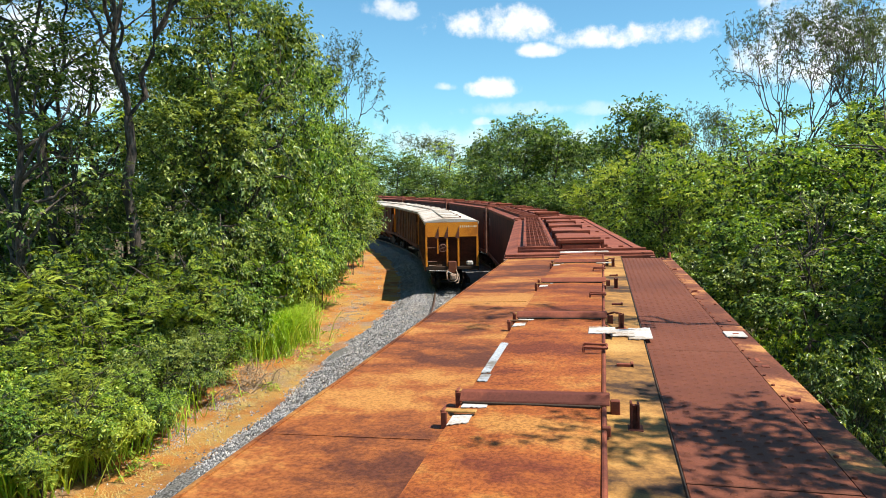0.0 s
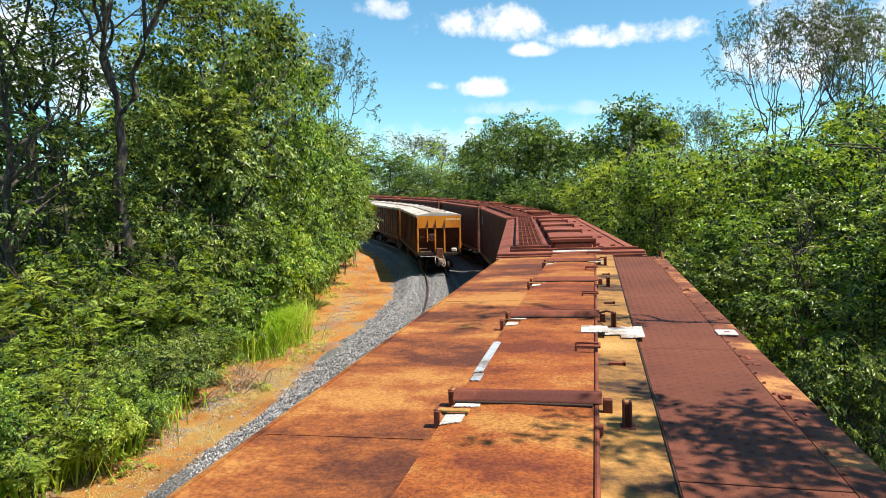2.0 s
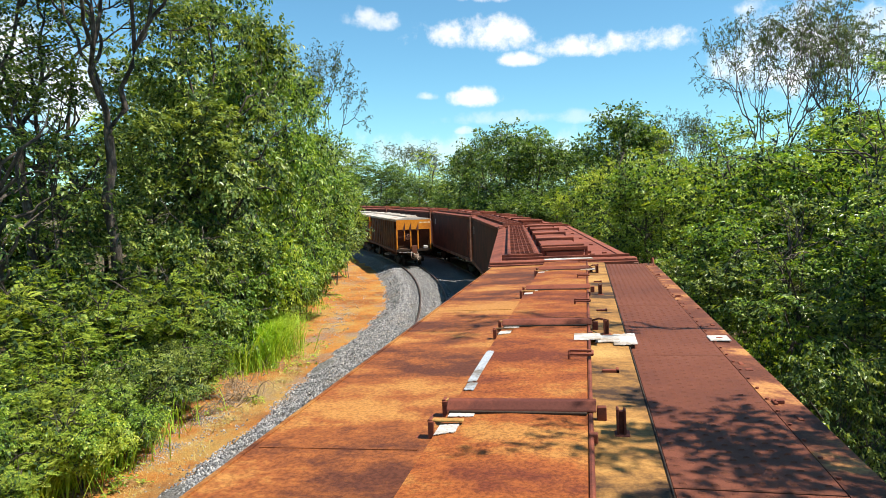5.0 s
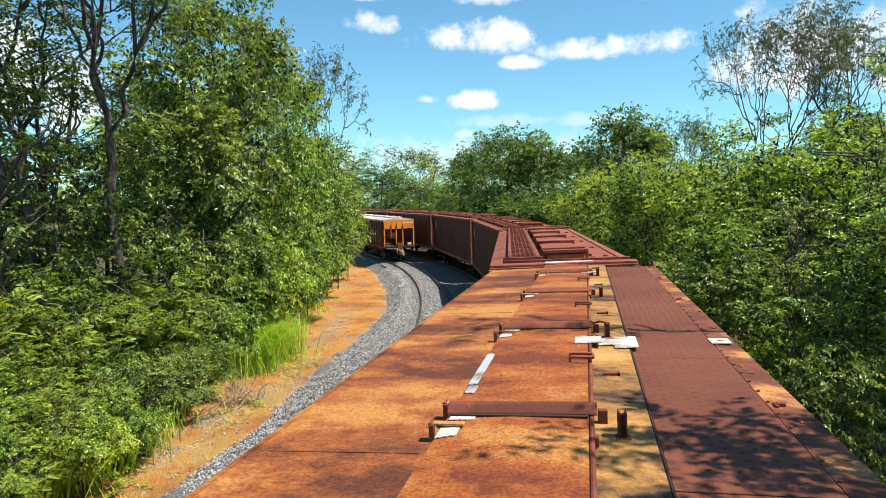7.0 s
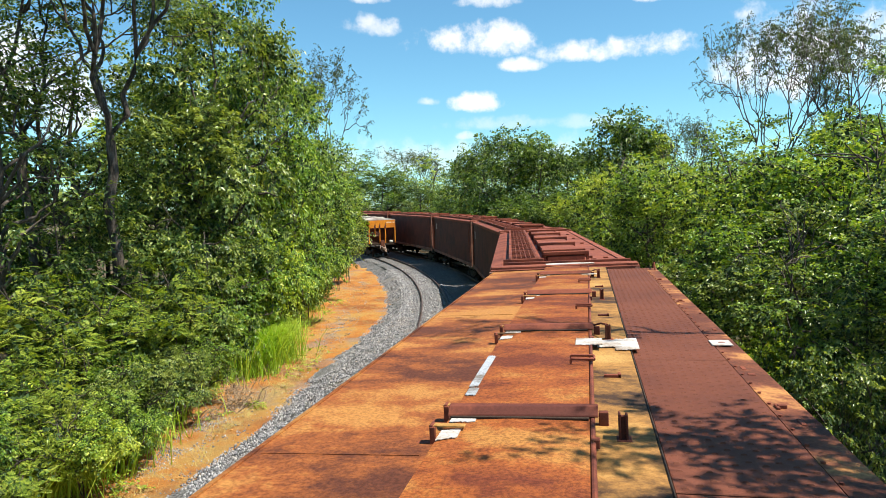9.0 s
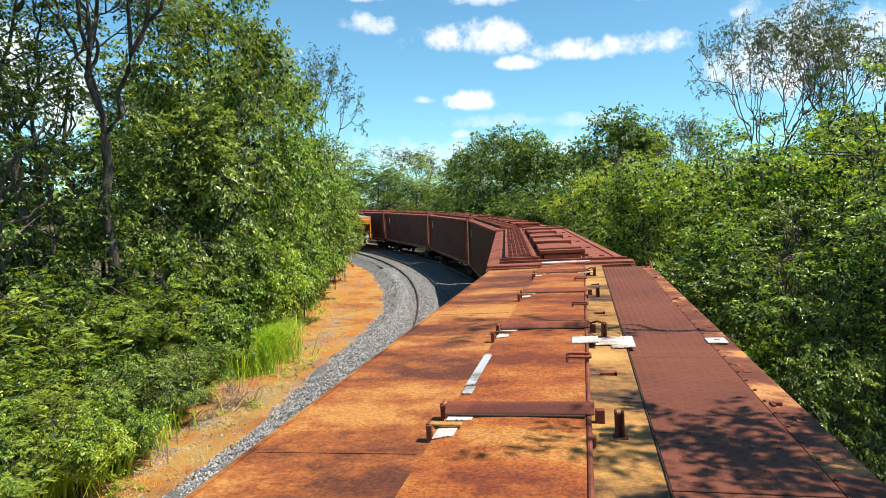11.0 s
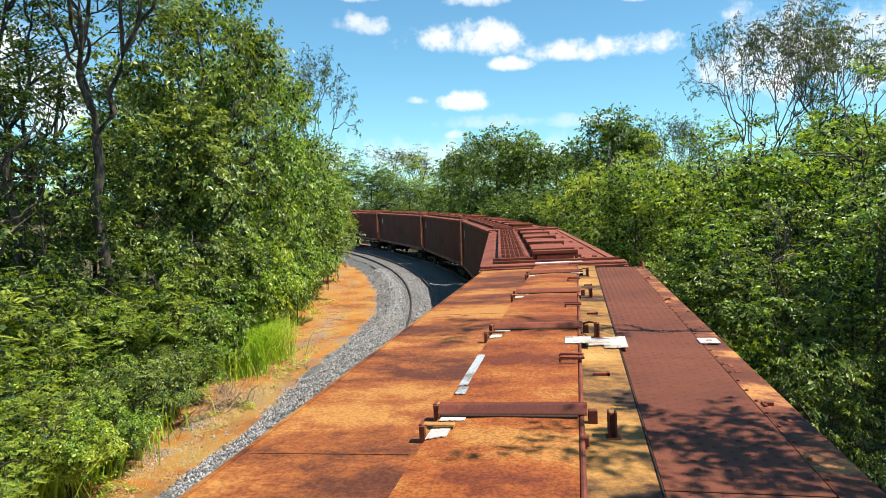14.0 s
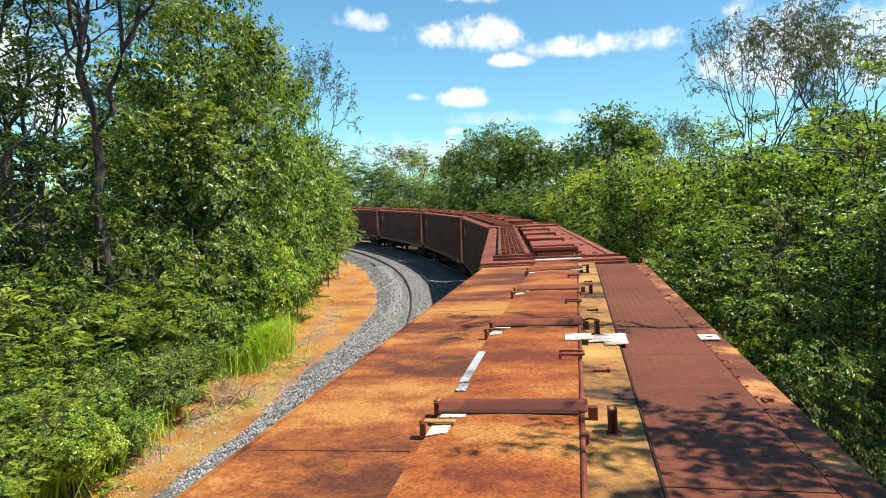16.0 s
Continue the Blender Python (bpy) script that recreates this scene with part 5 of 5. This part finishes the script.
    plant("sparse", 0, 14.1, 43.0, 16.0, 2.7)
    plant("sparse", 0, -21.0, 52.8, 17.4, 2.0)
    plant("sparse", 1, -26.2, 104.8, 13.6, 3.0)
    plant("sparse", 1, 8.0, 53.2, 11.0, 1.2)
    # beside the viewpoint: shade falls on the roof
    plant("branch", 0, 3.5, 6.5, 13.4, 1.1)
    plant("round", 2, 9.0, -2.0, 9.0, 3.0)
    plant("broad", 2, -15.0, 3.0, 11.0, 3.5)
    plant("broad", 0, 10.5, 8.0, 11.0, 3.2)
    plant("shade", 0, 3.9, 2.7, 9.6, 1.2, 0)


plant_wood()

# ---- grass and weeds at the edge ----


def make_grass():
    rng = np.random.default_rng(9)
    n = 15000
    s = 9 + 32 * rng.random(n) ** 1.2
    off = -10.7 - 1.6 * rng.random(n) - 0.5 * np.sin(s * 2.1) - 0.3 * np.sin(s * 5.3 + 1)
    clump = rng.random(n) < 0.7
    s[clump] = 24.6 + 1.0 * rng.normal(size=clump.sum())
    off[clump] = -10.5 + 0.45 * rng.normal(size=clump.sum())
    s[-3000:], off[-3000:], clump[-3000:] = 13.2 + 1.6 * rng.normal(size=3000), -10.7 + 0.55 * rng.normal(size=3000), False
    v, f = [], []
    for i in range(n):
        x, y, r, h = on_line(s[i], off[i])
        tall = (1.6 if clump[i] else 1.15 if i > n - 3000 else 0.45) * rng.uniform(0.35, 1.05)
        a = rng.uniform(0, math.tau)
        lean = rng.uniform(0.25, 0.95) * tall
        wx, wy = 0.013 * -math.sin(a), 0.013 * math.cos(a)
        dx, dy = math.cos(a), math.sin(a)
        z = float(ground_height(np.array([s[i]]), np.array([off[i]]))[0])
        b = len(v)
        for u, lz, wd in ((0, 0, 1), (0.35, 0.6, 1.0), (0.75, 0.92, 0.7)):
            v += [(x + dx * lean * u - wx * wd, y + dy * lean * u - wy * wd, z + tall * lz), (x + dx * lean * u + wx * wd, y + dy * lean * u + wy * wd, z + tall * lz)]
        v.append((x + dx * lean * 1.15, y + dy * lean * 1.15, z + tall * 0.9))
        f += [(b, b + 1, b + 3), (b, b + 3, b + 2), (b + 2, b + 3, b + 5), (b + 2, b + 5, b + 4), (b + 4, b + 5, b + 6)]
    tagged(new("grass", mesh_fast("grass", v, f, M_GRASS)), "long bright green grass along the bank", "grass", kind="stuff")


make_grass()


def make_clods():
    """Crumbs of soil and dry litter on the soil track."""
    rng = np.random.default_rng(12)
    n = 3000
    s = 9 + 45 * rng.random(n) ** 1.4
    off = -8.0 - 3.4 * rng.random(n)
    size = 0.010 + 0.03 * rng.random(n) ** 4
    v = ICO[None] * size[:, None, None] * (0.6 + 0.8 * rng.random((n, 12, 1))) * np.array([1.3, 1.0, 0.6])
    at = np.array([on_line(a, o)[:2] for a, o in zip(s, off)])
    z = ground_height(s, off) + np.array([0.10 * noise.noise((x * 0.5, y * 0.5, 0)) + 0.05 * noise.noise((x * 1.7, y * 1.7, 3)) for x, y in at])
    v = (v + np.column_stack([at, z])[:, None]).reshape(-1, 3)
    f = (ICO_FACES[None] + (np.arange(n) * 12)[:, None, None]).reshape(-1, 3)
    tagged(new("soil_clods", mesh_fast("soil_clods", v, f, M_CLOD)), "crumbs of orange soil, gravel and dry litter on the bank", "soil", kind="stuff")


make_clods()


def make_straw():
    """Dry yellow grass lying and standing in tufts beside the ballast."""
    rng = np.random.default_rng(31)
    tufts = 230
    ts = 10 + 17 * rng.random(tufts)
    to = -8.35 - 0.45 * np.abs(rng.normal(size=tufts)) - 1.6 * (rng.random(tufts) < 0.22) * rng.random(tufts)
    per = 16
    s, off = np.repeat(ts, per) + rng.normal(size=tufts * per) * 0.12, np.repeat(to, per) + rng.normal(size=tufts * per) * 0.12
    n = len(s)
    h = np.radians(np.interp(s, S_KNOTS, H_KNOTS))
    x, y = np.interp(s, S_ALL, LINE_X) + off * np.cos(h), np.interp(s, S_ALL, LINE_Y) + off * np.sin(h)
    z = ground_height(s, off) + np.array([0.10 * noise.noise((a * 0.5, b * 0.5, 0)) + 0.05 * noise.noise((a * 1.7, b * 1.7, 3)) for a, b in zip(x, y)])
    p = np.column_stack([x, y, z])
    ang = rng.random(n) * math.tau
    d = np.column_stack([np.cos(ang), np.sin(ang), 0.1 + 0.8 * rng.random(n) ** 2])
    ln = (0.10 + 0.22 * rng.random(n))[:, None]
    w = np.column_stack([-np.sin(ang), np.cos(ang), np.zeros(n)]) * 0.006
    v = np.stack([p - w, p + w, p + d * ln], 1).reshape(-1, 3)
    tagged(new("dry_grass", mesh_fast("dry_grass", v, np.arange(3 * n).reshape(-1, 3), M_STRAW)), "dry yellow grass tufts beside the ballast", "dry grass", kind="stuff")


make_straw()


def dead_bush(s, off, seed, size=1.0):
    """A tangle of dry pale twigs."""
    rng = np.random.default_rng(seed)
    x, y, r, h = on_line(s, off)
    z = float(ground_height(np.array([s]), np.array([off]))[0])
    lines = []
    for i in range(16):
        a = np.array([rng.normal() * 0.25, rng.normal() * 0.25, 0.0]) * size
        ang, el, ln = rng.uniform(0, math.tau), rng.uniform(0.1, 1.1), rng.uniform(0.4, 1.1) * size
        e = a + ln * np.array([math.cos(ang) * math.cos(el), math.sin(ang) * math.cos(el), math.sin(el)])
        q = bend(rng, a, e, 6, 0.22)
        lines.append((q, np.linspace(0.020, 0.006, 6)))
        for j in (2, 3, 4):
            lines.append((bend(rng, q[j], q[j] + rng.normal(size=3) * 0.22 * size, 4, 0.2), np.linspace(0.008, 0.003, 4)))
    v, f = tubes(lines, 4)
    o = new("dead_bush", mesh_of("dead_bush", v, f, M_TWIG))
    o.matrix_world = pose(x, y, z)
    tagged(o, "tangle of dry pale twigs lying on the soil bank", "dead bush", "dry brush")


for s, off, seed, size in ((18.6, -9.2, 1, 1.0), (17.6, -9.7, 2, 0.8), (20.5, -9.9, 3, 0.9), (14.5, -10.8, 4, 0.8), (23.0, -9.9, 5, 0.7), (19.2, -8.9, 6, 0.9), (14.6, -12.0, 7, 2.6), (17.5, -12.0, 8, 3.0)):
    dead_bush(s, off, seed, size)


def make_weeds():
    """Low weeds that sprout here and there from the soil."""
    rng = np.random.default_rng(200)
    vs, fs, n0 = [], [], 0
    for s, off, size in ((17.9, -9.35, 0.8), (22.6, -9.0, 1.2), (24.0, -8.8, 1.4), (25.2, -9.1, 1.1), (26.6, -8.9, 0.9), (20.0, -10.4, 1.0), (21.3, -10.6, 1.2), (15.8, -10.5, 1.1), (28.5, -10.6, 1.2), (31.0, -10.4, 1.3), (34.0, -10.2, 1.2), (37.0, -10.0, 1.2), (40.5, -9.9, 1.2), (13.5, -9.6, 0.8), (12.4, -9.0, 0.7), (19.0, -8.6, 0.6)):
        x, y, r, h = on_line(s, off)
        z = float(ground_height(np.array([s]), np.array([off]))[0])
        cs = rng.normal(size=(8, 3)) * np.array([0.25, 0.25, 0.08]) * size + np.array([0, 0, 0.15 * size])
        v, f = leaves(rng, cs, np.full(8, 0.15 * size), 24, 0.09, 0.45)
        v[:, 2] = np.maximum(v[:, 2], -0.02)
        vs.append(v + np.array([x, y, z]))
        fs.append(f + n0)
        n0 += len(v)
    tagged(new("weeds", mesh_fast("weeds", np.concatenate(vs), np.concatenate(fs), M_LEAFLIGHT)), "low green weeds sprouting from the orange soil", "weeds", kind="stuff")


make_weeds()

motions()
